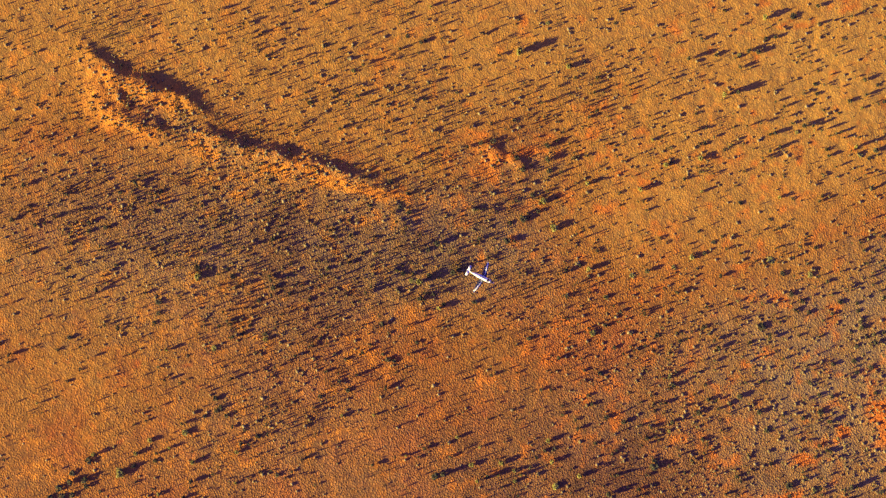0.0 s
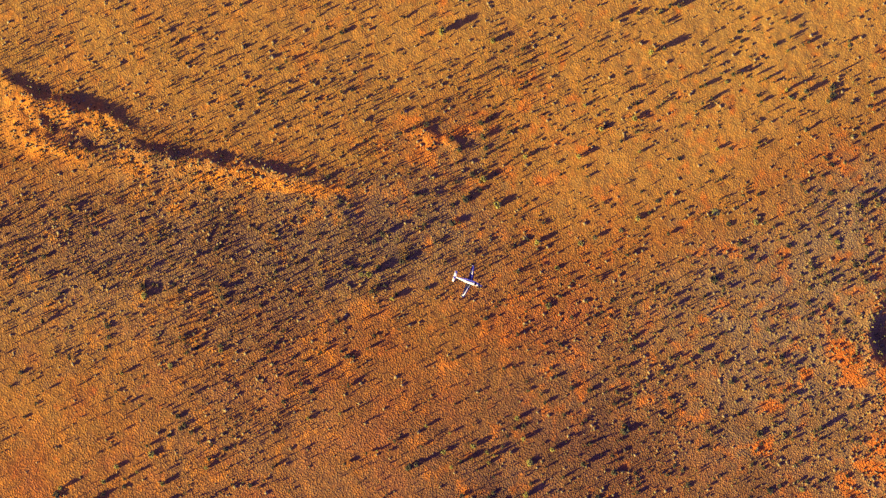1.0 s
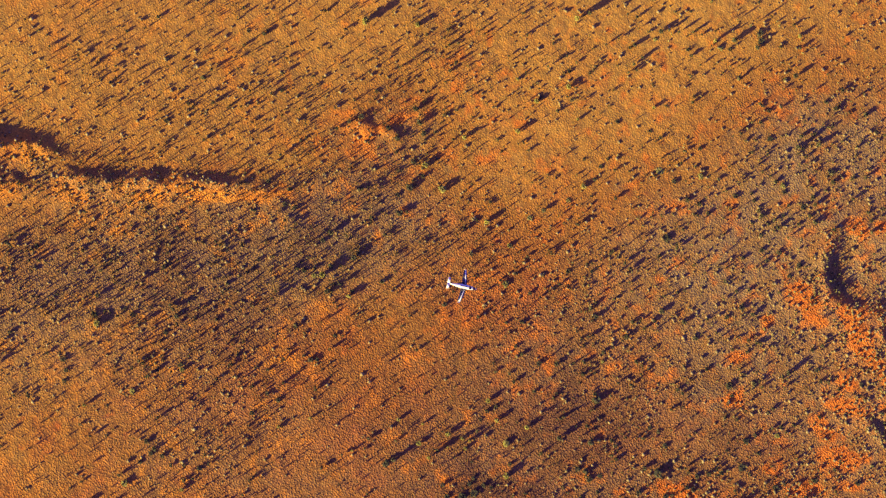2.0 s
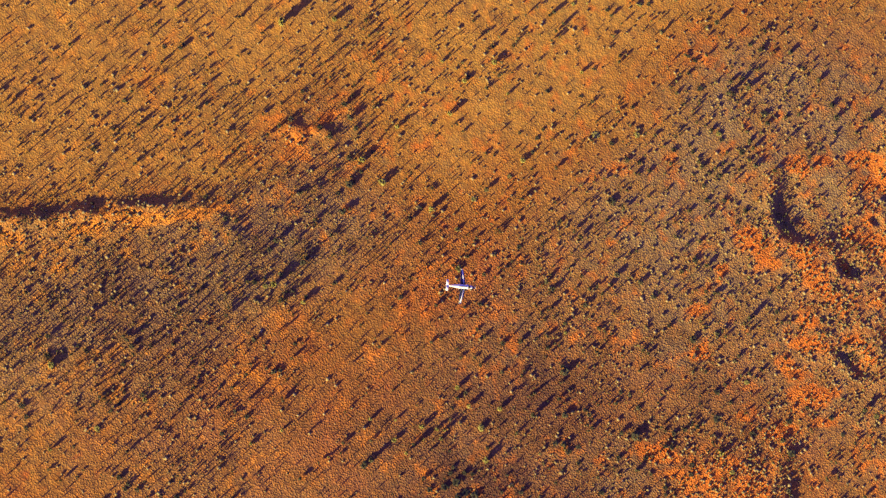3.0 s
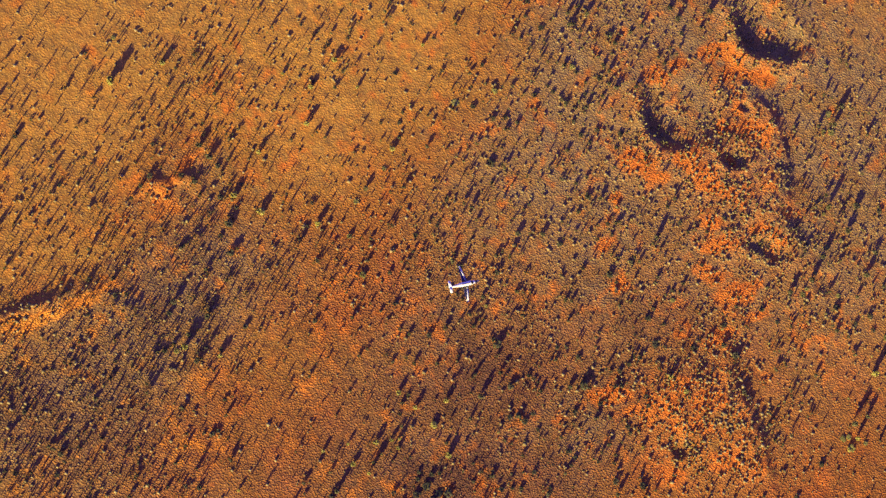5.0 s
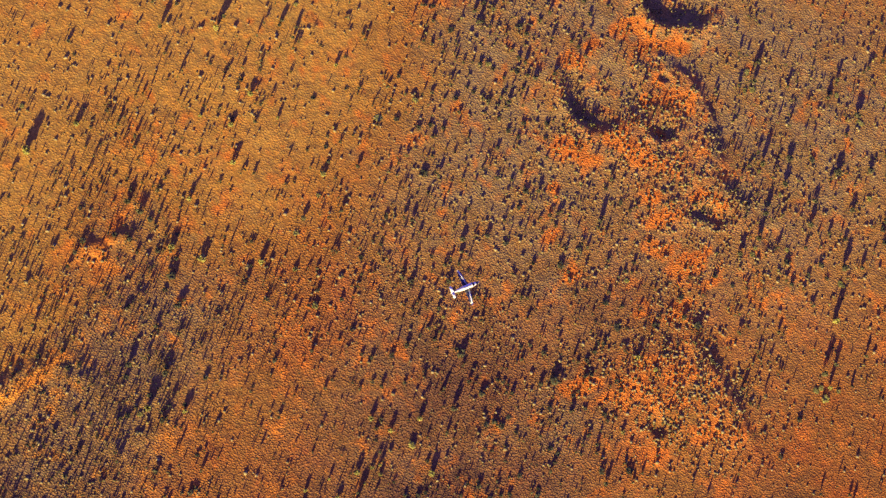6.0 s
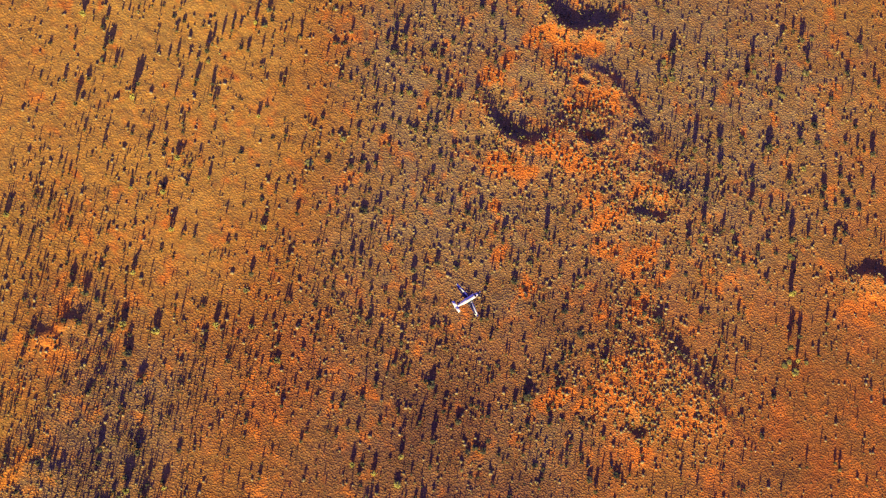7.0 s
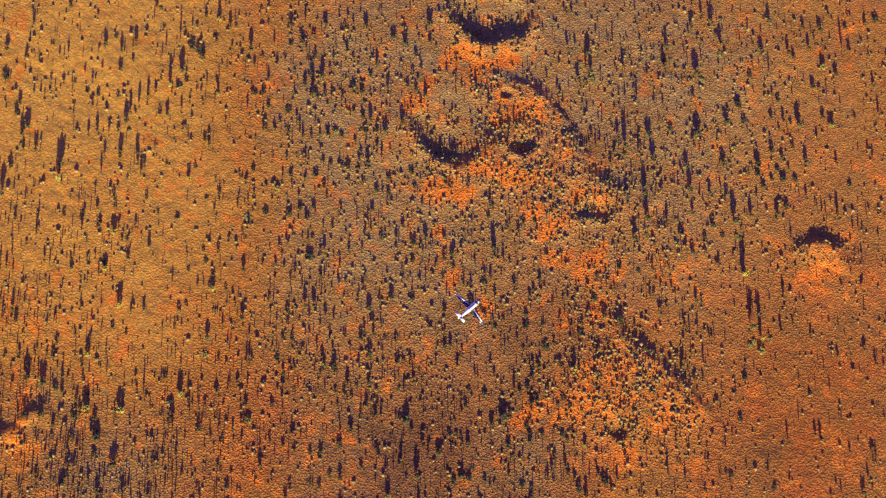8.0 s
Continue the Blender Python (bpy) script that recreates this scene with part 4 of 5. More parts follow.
BUSH_STAND_2 = [
    (-135.7, -55.8, 1.3, 1.8), (-128, -52.2, 0.79, 2.5), (-142.8, -43.4, 0.98, 2), (-147.5, -41.3, 0.77, 2), (-145.5, -39.7, 1.34, 2), (-148.2, -35.9, 1.28, 2.3), (-101.1, -33.5, 0.72, 2), (-92.8, -26.7, 0.87, 1.8),
    (-137.7, -6.6, 0.67, 2), (-127.5, -6.3, 0.72, 2), (-130.8, 9, 0.67, 2.1), (-143.4, 19.5, 0.97, 2.1), (-100, 24.3, 1.01, 1.8), (-125.7, 37.4, 0.7, 2.1), (-111.6, 101.1, 0.78, 2.3), (-132.5, 122.9, 0.86, 1.6),
    (-99.1, 126.7, 0.75, 1.6), (-120.8, 144.3, 0.83, 1.6), (-88.7, -30.4, 0.97, 2.3), (-68.5, -16.7, 0.89, 2), (-71.1, -16.3, 1.21, 2.4), (-47.1, 9.6, 1.14, 1.7), (-33.4, 10.9, 1.14, 1.9), (-65.8, 23, 0.98, 2.2),
]
BUSH_STAND_3 = [
    (-55, 34.2, 0.82, 2.3), (-64.4, 51.1, 0.68, 2.1), (-68.3, 53.7, 0.66, 2.3), (-81.9, 53.7, 0.62, 1.8), (-64.6, 59.6, 1.11, 2), (-73.1, 65.3, 1.29, 2), (-32.3, 84.3, 1.2, 1.9), (-58.9, 104.1, 0.75, 1.9),
    (-59.5, 132.1, 1.1, 1.6), (-68, 133.7, 0.35, 1.6), (-67.9, 144.5, 0.72, 1.6), (26.6, -124.1, 0.82, 2.2), (28.8, -122.6, 0.55, 1.8), (18.6, -114.6, 0.92, 2), (27.3, -113, 0.89, 2.3), (15.5, -112.3, 0.77, 1.7),
    (11.5, -109.9, 0.61, 2), (11.7, -102.7, 1.15, 2.2), (-8, -97, 1.12, 3.4), (-14.7, -94.8, 1.02, 3.4), (-11.2, -94.3, 0.59, 3.4), (-18.8, -88.8, 0.93, 3.2), (-13.5, -88.5, 1.05, 3.4), (-5.5, -87.8, 0.88, 1.7),
]
BUSH_STAND_4 = [
    (-25.4, -87.6, 0.93, 2.4), (-8.6, -86, 0.94, 1.9), (-14.5, -84.1, 0.76, 2), (-26.2, -82, 1.03, 2.2), (-12.4, -82, 0.8, 1.7), (4.6, -79.6, 0.91, 1.7), (-0.2, -54.8, 0.98, 1.7), (22.3, -50.7, 0.93, 1.7),
    (27.2, -39.1, 1.01, 2.2), (20.4, -33.5, 1.07, 1.7), (18.6, -29.5, 0.93, 1.7), (23.8, -19.5, 0.91, 2.2), (30, -7.7, 0.94, 1.7), (-8.2, -4.8, 0.91, 2.2), (26, 2, 1.25, 1.7), (8.1, 14.8, 1.31, 2),
    (21.8, 36, 0.96, 1.7), (-18.2, 47.7, 0.67, 2.2), (-5.3, 53.3, 1.29, 1.7), (-8.1, 61.1, 0.98, 2.4), (-0.8, 72.4, 0.81, 2.4), (-12.8, 72.5, 1, 2.4), (-15.9, 77.9, 0.88, 2.4), (-26.7, 85.4, 0.98, 2.4),
]
BUSH_STAND_5 = [
    (-17.6, 95.4, 0.57, 1.9), (28, 142.5, 0.35, 1.6), (88.9, -199.1, 0.48, 1.6), (88.9, -196.4, 0.48, 1.6), (61.9, -147.5, 1.05, 3), (53.4, -138.6, 1.1, 3), (71.7, -126.4, 0.72, 1.8), (72.7, -123.6, 0.67, 2),
    (85.5, -122.1, 0.72, 2.1), (45.7, -119.4, 0.7, 2), (87.2, -118.4, 0.62, 2.3), (68.8, -115.7, 0.57, 1.7), (45.1, -115.4, 0.79, 2.5), (69.3, -108.2, 0.61, 2.3), (81.8, -107.9, 0.87, 2.1), (57.8, -103.9, 1.15, 2.3),
    (84.9, -102.5, 0.93, 2.1), (40.1, -99.9, 0.67, 1.7), (37.5, -93.5, 0.87, 2.8), (42.6, -93.3, 0.41, 2), (36.9, -90, 0.83, 2.7), (33.6, -88.1, 0.79, 2.5), (74.1, -86.7, 0.83, 2.3), (65.3, -81.2, 0.95, 1.8),
]
BUSH_STAND_6 = [
    (51.3, -79.2, 0.83, 1.9), (69.1, -77.5, 0.53, 1.8), (85.3, -63.6, 1.16, 1.7), (48.6, -57.8, 0.79, 2), (45.3, -47.8, 1.17, 2), (69.8, -47.4, 0.97, 1.8), (34.8, -41.1, 1.15, 2.2), (67.9, -35.8, 1.33, 2.3),
    (72.3, -29.9, 1.21, 1.8), (59.2, -4.2, 0.65, 1.8), (48.8, -1.9, 0.63, 2), (69.7, 2.5, 0.8, 1.8), (69.9, 36.3, 0.64, 2), (73.8, 41.3, 0.51, 2), (85.9, 59.6, 0.61, 2), (60.2, 70, 1.34, 1.7),
    (69.6, 86.5, 0.79, 2), (74.4, 128.4, 1.21, 1.8), (128, -256.3, 1.33, 1.7), (92.7, -218.6, 0.38, 2.4), (114.1, -195, 0.87, 2.1), (133, -191, 0.97, 2.7), (102.6, -184.9, 0.66, 1.6), (122.4, -169.4, 0.91, 1.6),
]
BUSH_STAND_7 = [
    (124.4, -144.3, 0.89, 2.1), (131.6, -129.3, 1.13, 3.1), (130, -122.5, 0.88, 2.6), (136.1, -115.9, 0.61, 2.1), (118.1, -114.9, 0.71, 2.6), (145.9, -113.2, 0.62, 1.8), (95.8, -103.5, 1.02, 2.3), (105.2, -103.4, 0.62, 3.1),
    (90.1, -102.8, 1.17, 2.3), (114.2, -98.7, 0.59, 2), (109.8, -92.3, 0.88, 3), (114.4, -90.6, 0.88, 2), (132.6, -90.3, 1.2, 1.6), (126.7, -89.6, 1.08, 1.6), (144.7, -89, 0.77, 1.6), (108.2, -82.1, 0.66, 1.8),
    (124.8, -80.9, 1.19, 1.6), (148.9, -73.6, 1.26, 1.6), (148.5, -68.4, 0.57, 2.1), (119.3, -68.3, 0.73, 2.1), (108.1, -66.7, 1.24, 3.1), (148.6, -59.3, 0.69, 1.6), (99.9, -57.6, 1.16, 1.8), (119.7, -53.8, 0.76, 1.6),
]
BUSH_STAND_8 = [
    (124.7, -51, 1.2, 1.6), (121.5, -48.9, 1.09, 1.8), (98.4, -43.1, 0.8, 2.3), (114.2, -36.8, 0.73, 2.1), (121.9, -33.9, 1.15, 2.6), (126.9, -27, 1.1, 1.6), (121.2, -26.4, 1.1, 1.8), (146.4, -24.7, 0.57, 2.1),
    (138, -15.7, 0.74, 2.1), (144.3, -13.5, 0.95, 2.4), (127.6, -12.3, 1.05, 2.1), (136.8, -10.5, 0.88, 2.1), (138.1, -3.9, 0.76, 1.8), (90.6, -3.6, 0.92, 1.8), (95.8, 3.5, 0.95, 3.3), (140.3, 4.5, 1.23, 1.7),
    (127.2, 10.2, 1.06, 1.8), (116.7, 10.7, 0.97, 2.1), (138.8, 11.9, 0.73, 2), (138.4, 15.3, 0.78, 1.6), (130.9, 15.6, 1.05, 2.1), (113.8, 15.6, 0.81, 2.3), (109, 18.5, 1.27, 2.3), (105, 27.7, 0.72, 2.3),
]
BUSH_STAND_9 = [
    (119.9, 40, 0.85, 1.8), (149.8, 46, 0.92, 1.6), (143.8, 81.8, 0.67, 1.8), (124.7, 85.4, 0.86, 1.8), (135.1, 108.2, 1.13, 2.1), (120.3, 111.2, 0.93, 1.6), (119.6, 115.9, 0.57, 1.8), (97.1, 137, 1.06, 1.8),
    (109.4, 147.6, 0.9, 2.7), (191.2, -160.5, 0.64, 1.9), (194.1, -154.3, 1.26, 2.2), (186.4, -153.1, 1, 1.9), (183.6, -142.1, 1.2, 3), (157, -130.1, 0.49, 2.1), (154.6, -121.2, 0.9, 2.4), (172.8, -93.6, 1.21, 1.6),
    (166.6, -79.1, 0.62, 2.1), (156.2, -78.9, 0.89, 1.6), (151.8, -21.1, 0.74, 2.4), (188.9, -8.1, 0.97, 1.8), (188.3, -4.2, 0.97, 1.8), (156.1, -2.9, 1.02, 1.6), (204.2, -2, 0.99, 1.8), (162, -0.4, 1.33, 1.8),
]
BUSH_STAND_10 = [
    (150.1, 2.3, 0.78, 1.6), (159.7, 4.3, 0.79, 2.6), (165.1, 7.8, 1.1, 2.1), (207.6, 10.5, 1.26, 2.6), (185.2, 12.4, 0.97, 1.8), (153.2, 12.7, 0.62, 2), (176.4, 17, 0.96, 2.7), (150.3, 18.1, 1.23, 2),
    (166, 30.3, 0.77, 1.6), (152.5, 37.9, 0.64, 2.6), (185.5, 45.2, 1.29, 2), (181.7, 49.1, 0.96, 2), (154.9, 50.6, 0.97, 2), (152.6, 53.4, 0.66, 1.6), (158.9, 82.6, 1.07, 2.9), (159.5, 86.1, 1.07, 3.1),
    (175.7, 86.8, 1.16, 1.7), (234.3, -184.2, 0.9, 2.6), (219.8, -183.8, 1.13, 2.9), (238.3, -179.4, 1.02, 1.7), (232.2, -178.3, 0.91, 3.4), (249.6, -177.9, 1.16, 1.7), (242.2, -174.6, 1.34, 2), (235.4, -174.4, 0.74, 2),
]
BUSH_STAND_11 = [
    (229.2, -173.4, 0.93, 2), (260.7, -173.2, 1.04, 1.7), (224.4, -170.6, 0.97, 2.3), (242.7, -169.1, 1.31, 2.6), (228.6, -166.2, 0.94, 2.8), (268.8, -163.8, 1.02, 2.3), (258.6, -163.4, 1.22, 2), (211.7, -155.7, 1.3, 2),
    (250, -151.9, 0.85, 2.6), (257.1, -146.6, 1.17, 3.2), (250.4, -125.2, 1.03, 1.7), (229.2, -120.7, 0.77, 2.8), (260.1, -107.1, 1.01, 2.3), (213.7, -5.1, 1.01, 1.6), (312.7, -188.9, 1.28, 2.1), (271.9, -186.9, 1.31, 2.1),
    (323.7, -183.3, 0.8, 2.4), (294, -164.2, 1.14, 1.8), (312, -163.8, 1.23, 1.8), (273.4, -147.2, 0.9, 2.3), (335.8, -196.8, 0.86, 3.7),
]
BUSH_SPOTS = BUSH_STAND_1 + BUSH_STAND_2 + BUSH_STAND_3 + BUSH_STAND_4 + BUSH_STAND_5 + BUSH_STAND_6 + BUSH_STAND_7 + BUSH_STAND_8 + BUSH_STAND_9 + BUSH_STAND_10 + BUSH_STAND_11
SHRUB_STAND_1 = [
    (-226.1, -44.5, 0.78, 1), (-215.3, -30.1, 0.86, 1.5), (-243.1, -22.3, 0.85, 1.3), (-220.9, -16, 0.92, 1.3), (-232.5, -15.1, 1.23, 1.3), (-220.6, 20.9, 0.91, 1.6), (-245.7, 24.1, 0.57, 1.6), (-233.5, 28.7, 1.1, 1.6),
    (-246.5, 57.4, 0.59, 1.3), (-225.3, 73, 0.62, 1.3), (-253.6, 84.5, 0.91, 1.3), (-213, 84.7, 0.81, 1.3), (-197.7, -78.8, 0.69, 1.5), (-174.3, -77.2, 0.47, 1.3), (-182.1, -74.1, 0.73, 1.3), (-184.2, -48.6, 0.59, 1),
    (-164.6, -29.7, 0.56, 1.5), (-210, -24.6, 0.69, 1.5), (-174.7, -22.6, 0.99, 1.5), (-161.8, -16.9, 0.5, 1.3), (-153.8, -13.6, 0.4, 1.3), (-167.1, 10, 1.24, 1.3), (-182.6, 10.8, 1.24, 1.3), (-202.4, 18, 0.99, 1.3),
]
SHRUB_STAND_2 = [
    (-190.7, 62.3, 0.65, 1.6), (-157.8, 129.3, 0.41, 1.3), (-177.9, 136.6, 0.76, 1.3), (-190, 140.4, 0.7, 1.3), (-183.6, 141.6, 0.38, 1.1), (-147.6, -69.8, 0.89, 1.3), (-126.6, -68.1, 1.03, 1.5), (-106.3, -60.8, 0.97, 1.3),
    (-134.6, -49.5, 0.56, 1.5), (-90.3, -16.5, 0.91, 1.5), (-148.1, -3.1, 0.6, 1.5), (-117, 12.5, 0.65, 1.5), (-145.8, 22.8, 0.86, 1.5), (-105.3, 34.3, 0.85, 0.9), (-116.3, 52.8, 0.89, 1.5), (-100.5, 106.3, 0.92, 1.3),
    (-136.6, 125.5, 1.27, 1.3), (-38.3, -31.4, 0.58, 0.7), (-73.8, -13.8, 0.64, 1.4), (-79.5, -9.9, 1.08, 1.3), (-80.6, -4.8, 0.75, 1.1), (-75.1, -1, 0.77, 0.9), (-38.3, 3.7, 0.73, 1), (-68.8, 24.4, 1.23, 1.5),
]
SHRUB_STAND_3 = [
    (-80.2, 26.3, 1.01, 1.3), (-84.5, 31.7, 1.15, 1.5), (-78.1, 31.9, 1.16, 1.5), (-52.8, 81, 0.87, 1.3), (-70.3, 100.4, 1.01, 1.3), (-52.3, 100.6, 0.52, 1.2), (-48.2, 102.9, 0.81, 0.9), (-39.6, 106.3, 0.51, 1.2),
    (-44.1, 107.9, 0.69, 1.4), (-70.6, 113.8, 0.39, 0.9), (-75.9, 117.9, 0.71, 1.2), (-34.2, 118.9, 0.41, 1.2), (-51.9, 133.1, 0.82, 1.2), (23.6, -110.1, 0.64, 1.5), (13.2, -101.3, 0.68, 1.5), (3.8, -99.8, 0.82, 1.5),
    (9.5, -98.8, 0.86, 1.2), (27.1, -97.3, 0.72, 1.5), (25.4, -94.4, 0.65, 1.5), (8.5, -93.7, 0.71, 1.5), (-11.6, -74.9, 1.12, 1.2), (-6.3, -62.5, 1.11, 1.5), (-3.7, -57.8, 0.4, 1.5), (4.1, -53.5, 1.02, 1.5),
]
SHRUB_STAND_4 = [
    (-18.1, -51.5, 0.86, 1), (13.2, -40.6, 1.03, 1.5), (7.2, -34.5, 0.66, 1.2), (-2.4, -27.7, 1.23, 1.5), (2, -27.6, 1.04, 1.5), (16.9, -18.4, 0.81, 1.5), (15.3, -13.1, 1.33, 1.2), (-28.7, -10.2, 0.42, 1),
    (-1, -8.7, 0.65, 0.7), (-24.6, -6.3, 0.79, 1.4), (-1.5, -3.9, 0.56, 1.2), (-3.2, 0.1, 0.46, 1.2), (7.2, 4.9, 0.58, 1), (-22.2, 7.8, 0.65, 1.2), (13.4, 7.8, 0.48, 0.7), (-24.1, 22, 1.08, 1.4),
    (7, 30.3, 0.85, 0.7), (0.1, 41, 0.81, 1), (-15.9, 58.3, 0.84, 1.4), (2.4, 60, 0.55, 1.5), (-1.5, 62.9, 1.28, 1.5), (-15, 66.4, 1, 1.4), (11.3, 67, 1.22, 1.5), (-1, 69.2, 0.96, 1.2),
]
SHRUB_STAND_5 = [
    (4.3, 71.8, 1.21, 1.5), (10, 78.4, 0.95, 1.5), (15.8, 79.8, 1.04, 1.5), (29.7, 79.9, 0.81, 1), (10.2, 81.1, 0.88, 1.2), (7.7, 108.6, 0.58, 1.2), (23.2, 109.5, 0.92, 1.2), (2.5, 111.7, 1.22, 1.2),
    (10, 116.1, 0.72, 1.5), (9.8, 128.3, 0.81, 1.4), (-17.8, 140.8, 0.38, 1), (-16.7, 142.9, 0.44, 1.4), (77.3, -190.1, 0.87, 1.6), (57.8, -135, 1.16, 1.3), (57.7, -131.8, 1.14, 1.5), (52.5, -127.1, 0.96, 1.3),
    (78.6, -120.1, 0.42, 1.5), (64.3, -112.1, 1.15, 1.5), (46, -108.7, 1.28, 1.5), (72.2, -108.6, 0.7, 1.5), (38.6, -102.9, 0.71, 1.3), (81.5, -100.3, 0.88, 1.5), (52.5, -81.9, 0.67, 1.3), (72.3, -79.9, 0.66, 1.5),
]
SHRUB_STAND_6 = [
    (57.6, -79.2, 0.6, 1.2), (31.6, -53.8, 0.95, 1.5), (74.3, -51.9, 0.98, 1.5), (50.6, -48.6, 0.67, 1.3), (77.6, -38.7, 0.47, 1.3), (48.4, -35.7, 0.57, 1.5), (47.9, -32.3, 0.88, 1.3), (81.9, -31.6, 1.09, 1.5),
    (70.7, -23.2, 0.81, 1.5), (70.3, -12.2, 0.74, 1), (64.5, 0.5, 0.76, 1), (57, 26.8, 0.49, 1), (66.7, 29.1, 0.68, 1.3), (84.6, 32.2, 0.72, 0.8), (79.8, 38.3, 1.26, 1.5), (41.9, 40.8, 0.8, 1.2),
    (52.8, 41, 0.75, 0.7), (49.6, 42.6, 1.05, 1.2), (77.6, 44.1, 0.75, 1.5), (67.1, 46, 0.58, 1.5), (35.2, 48.9, 0.57, 0.7), (43.6, 55.1, 1.31, 1.5), (31, 62.8, 0.98, 1.5), (83.8, 67.3, 0.67, 1),
]
SHRUB_STAND_7 = [
    (67.5, 73.4, 0.57, 1.5), (87.4, 74.1, 1.29, 1.3), (54.2, 77.3, 0.9, 1.5), (78.4, 84, 0.5, 1.5), (81.9, 86.3, 1.28, 1.3), (67.2, 86.3, 0.58, 1.5), (66.8, 93.8, 1.11, 1.2), (65.3, 100.6, 0.75, 1.5),
    (55, 116.9, 1.26, 1.6), (85.8, 142.8, 1.19, 1.3), (77.9, 149.6, 0.86, 1.3), (99.7, -112.3, 1.2, 1.3), (108, -106.5, 0.9, 1.5), (100.5, -94.5, 0.45, 1.3), (103, -80.4, 0.76, 1.6), (105.5, -74.6, 0.92, 1.6),
    (108.3, -71.3, 0.46, 1.6), (137.7, -66.7, 1.02, 1.3), (113.4, -51.4, 0.78, 1.3), (105.2, -35.9, 0.56, 1.3), (98.2, -21.1, 1.01, 1.5), (117, -20.9, 1.35, 1.6), (92.3, -14.6, 0.9, 1.3), (105.2, -10.7, 1.28, 1.5),
]
SHRUB_STAND_8 = [
    (102.1, -7.4, 0.56, 1.3), (144.5, -3.5, 1.03, 1.3), (112.2, -0.2, 1.21, 1.3), (142.6, 0.1, 0.82, 1.5), (135.6, 2, 0.79, 1.3), (139.8, 6.9, 0.89, 1.3), (91, 14.2, 0.71, 1), (148.6, 21.1, 1.29, 1.3),
    (145.3, 24, 1.25, 1.5), (149.5, 31.2, 0.83, 1.5), (93.1, 33.5, 0.72, 0.8), (142.9, 33.5, 0.89, 1.3), (141.3, 39.6, 1.25, 1.5), (139.9, 42.9, 0.87, 1.6), (116.2, 44.9, 0.63, 1), (100.9, 47.3, 0.68, 1),
    (103.3, 48.4, 1.21, 1.5), (99.5, 52.4, 0.36, 1.3), (109.1, 52.7, 0.43, 1), (109.3, 62.1, 0.8, 1.4), (122.7, 63.6, 1.01, 1.5), (105.5, 73.3, 0.42, 1.5), (91.7, 84.8, 0.75, 1), (139.6, 91.5, 0.54, 1.2),
]
SHRUB_STAND_9 = [
    (109.1, 97.1, 1.2, 1.3), (130.2, 102.4, 0.46, 1.3), (123.3, 103.8, 0.88, 1.5), (147.7, 116.1, 0.59, 1.5), (121, 122.1, 0.59, 1.5), (132.3, 137.2, 0.53, 1.4), (163.1, -228.6, 1.27, 1.4), (157.2, -161.5, 1.01, 1.3),
    (179.7, -155.7, 1.23, 1.4), (152.3, -74.9, 1.25, 1.6), (195.9, -3.9, 0.95, 1.3), (153.4, 6.5, 0.95, 1.5), (189.1, 22.2, 0.94, 1.3), (166.6, 26.4, 1.28, 1.5), (179.7, 29.6, 0.83, 1.1), (200.9, 31.3, 1.01, 1.3),
    (181.8, 37.4, 1.31, 1.3), (170, 50.7, 1.23, 1.2), (167, 78.1, 1.04, 1.5), (162.2, 100.5, 0.42, 1.4), (219.5, -188.3, 0.84, 1.1), (241.3, -161.6, 0.71, 1.4), (329.6, -183.1, 1.14, 1.2), (325.9, -173.4, 1.12, 1.5),
]
SHRUB_STAND_10 = [
    (330.2, -192.3, 1.2, 1.5),
]
SHRUB_SPOTS = SHRUB_STAND_1 + SHRUB_STAND_2 + SHRUB_STAND_3 + SHRUB_STAND_4 + SHRUB_STAND_5 + SHRUB_STAND_6 + SHRUB_STAND_7 + SHRUB_STAND_8 + SHRUB_STAND_9 + SHRUB_STAND_10
GREEN_STAND_1 = [
    (-228.4, -40.5, 1.89, 1), (-171.5, -79.3, 1.32, 1.8), (-189, -70.5, 1.83, 3.6), (-157, -64.7, 1.94, 2), (-201.5, -62.6, 1.85, 2), (-182.6, -61.5, 1.83, 1.8), (-167.7, -58.6, 1.62, 1.3), (-176.5, -55.5, 1.26, 2),
    (-161.1, -51.6, 1.25, 3), (-171.3, -14.8, 1.9, 1.5), (-159, 19, 1.65, 2.8), (-137.3, -73.3, 1, 1.3), (-137.4, -59.6, 1.49, 2), (-91, -41.9, 1.37, 1.5), (-149.9, -13.3, 0.68, 2.3), (-127, -8.6, 1.42, 1.8),
    (-92.2, 116.8, 0.43, 2.3), (-32.5, -62, 1.5, 2.2), (-61.8, -59, 1.53, 1), (-39.2, -50, 1.34, 1.7), (-76.7, -41.2, 1.59, 1.2), (-49.1, 7.7, 2.21, 2), (-58.5, 19.2, 2.65, 2.6), (-62.3, 20.1, 0.35, 2),
]
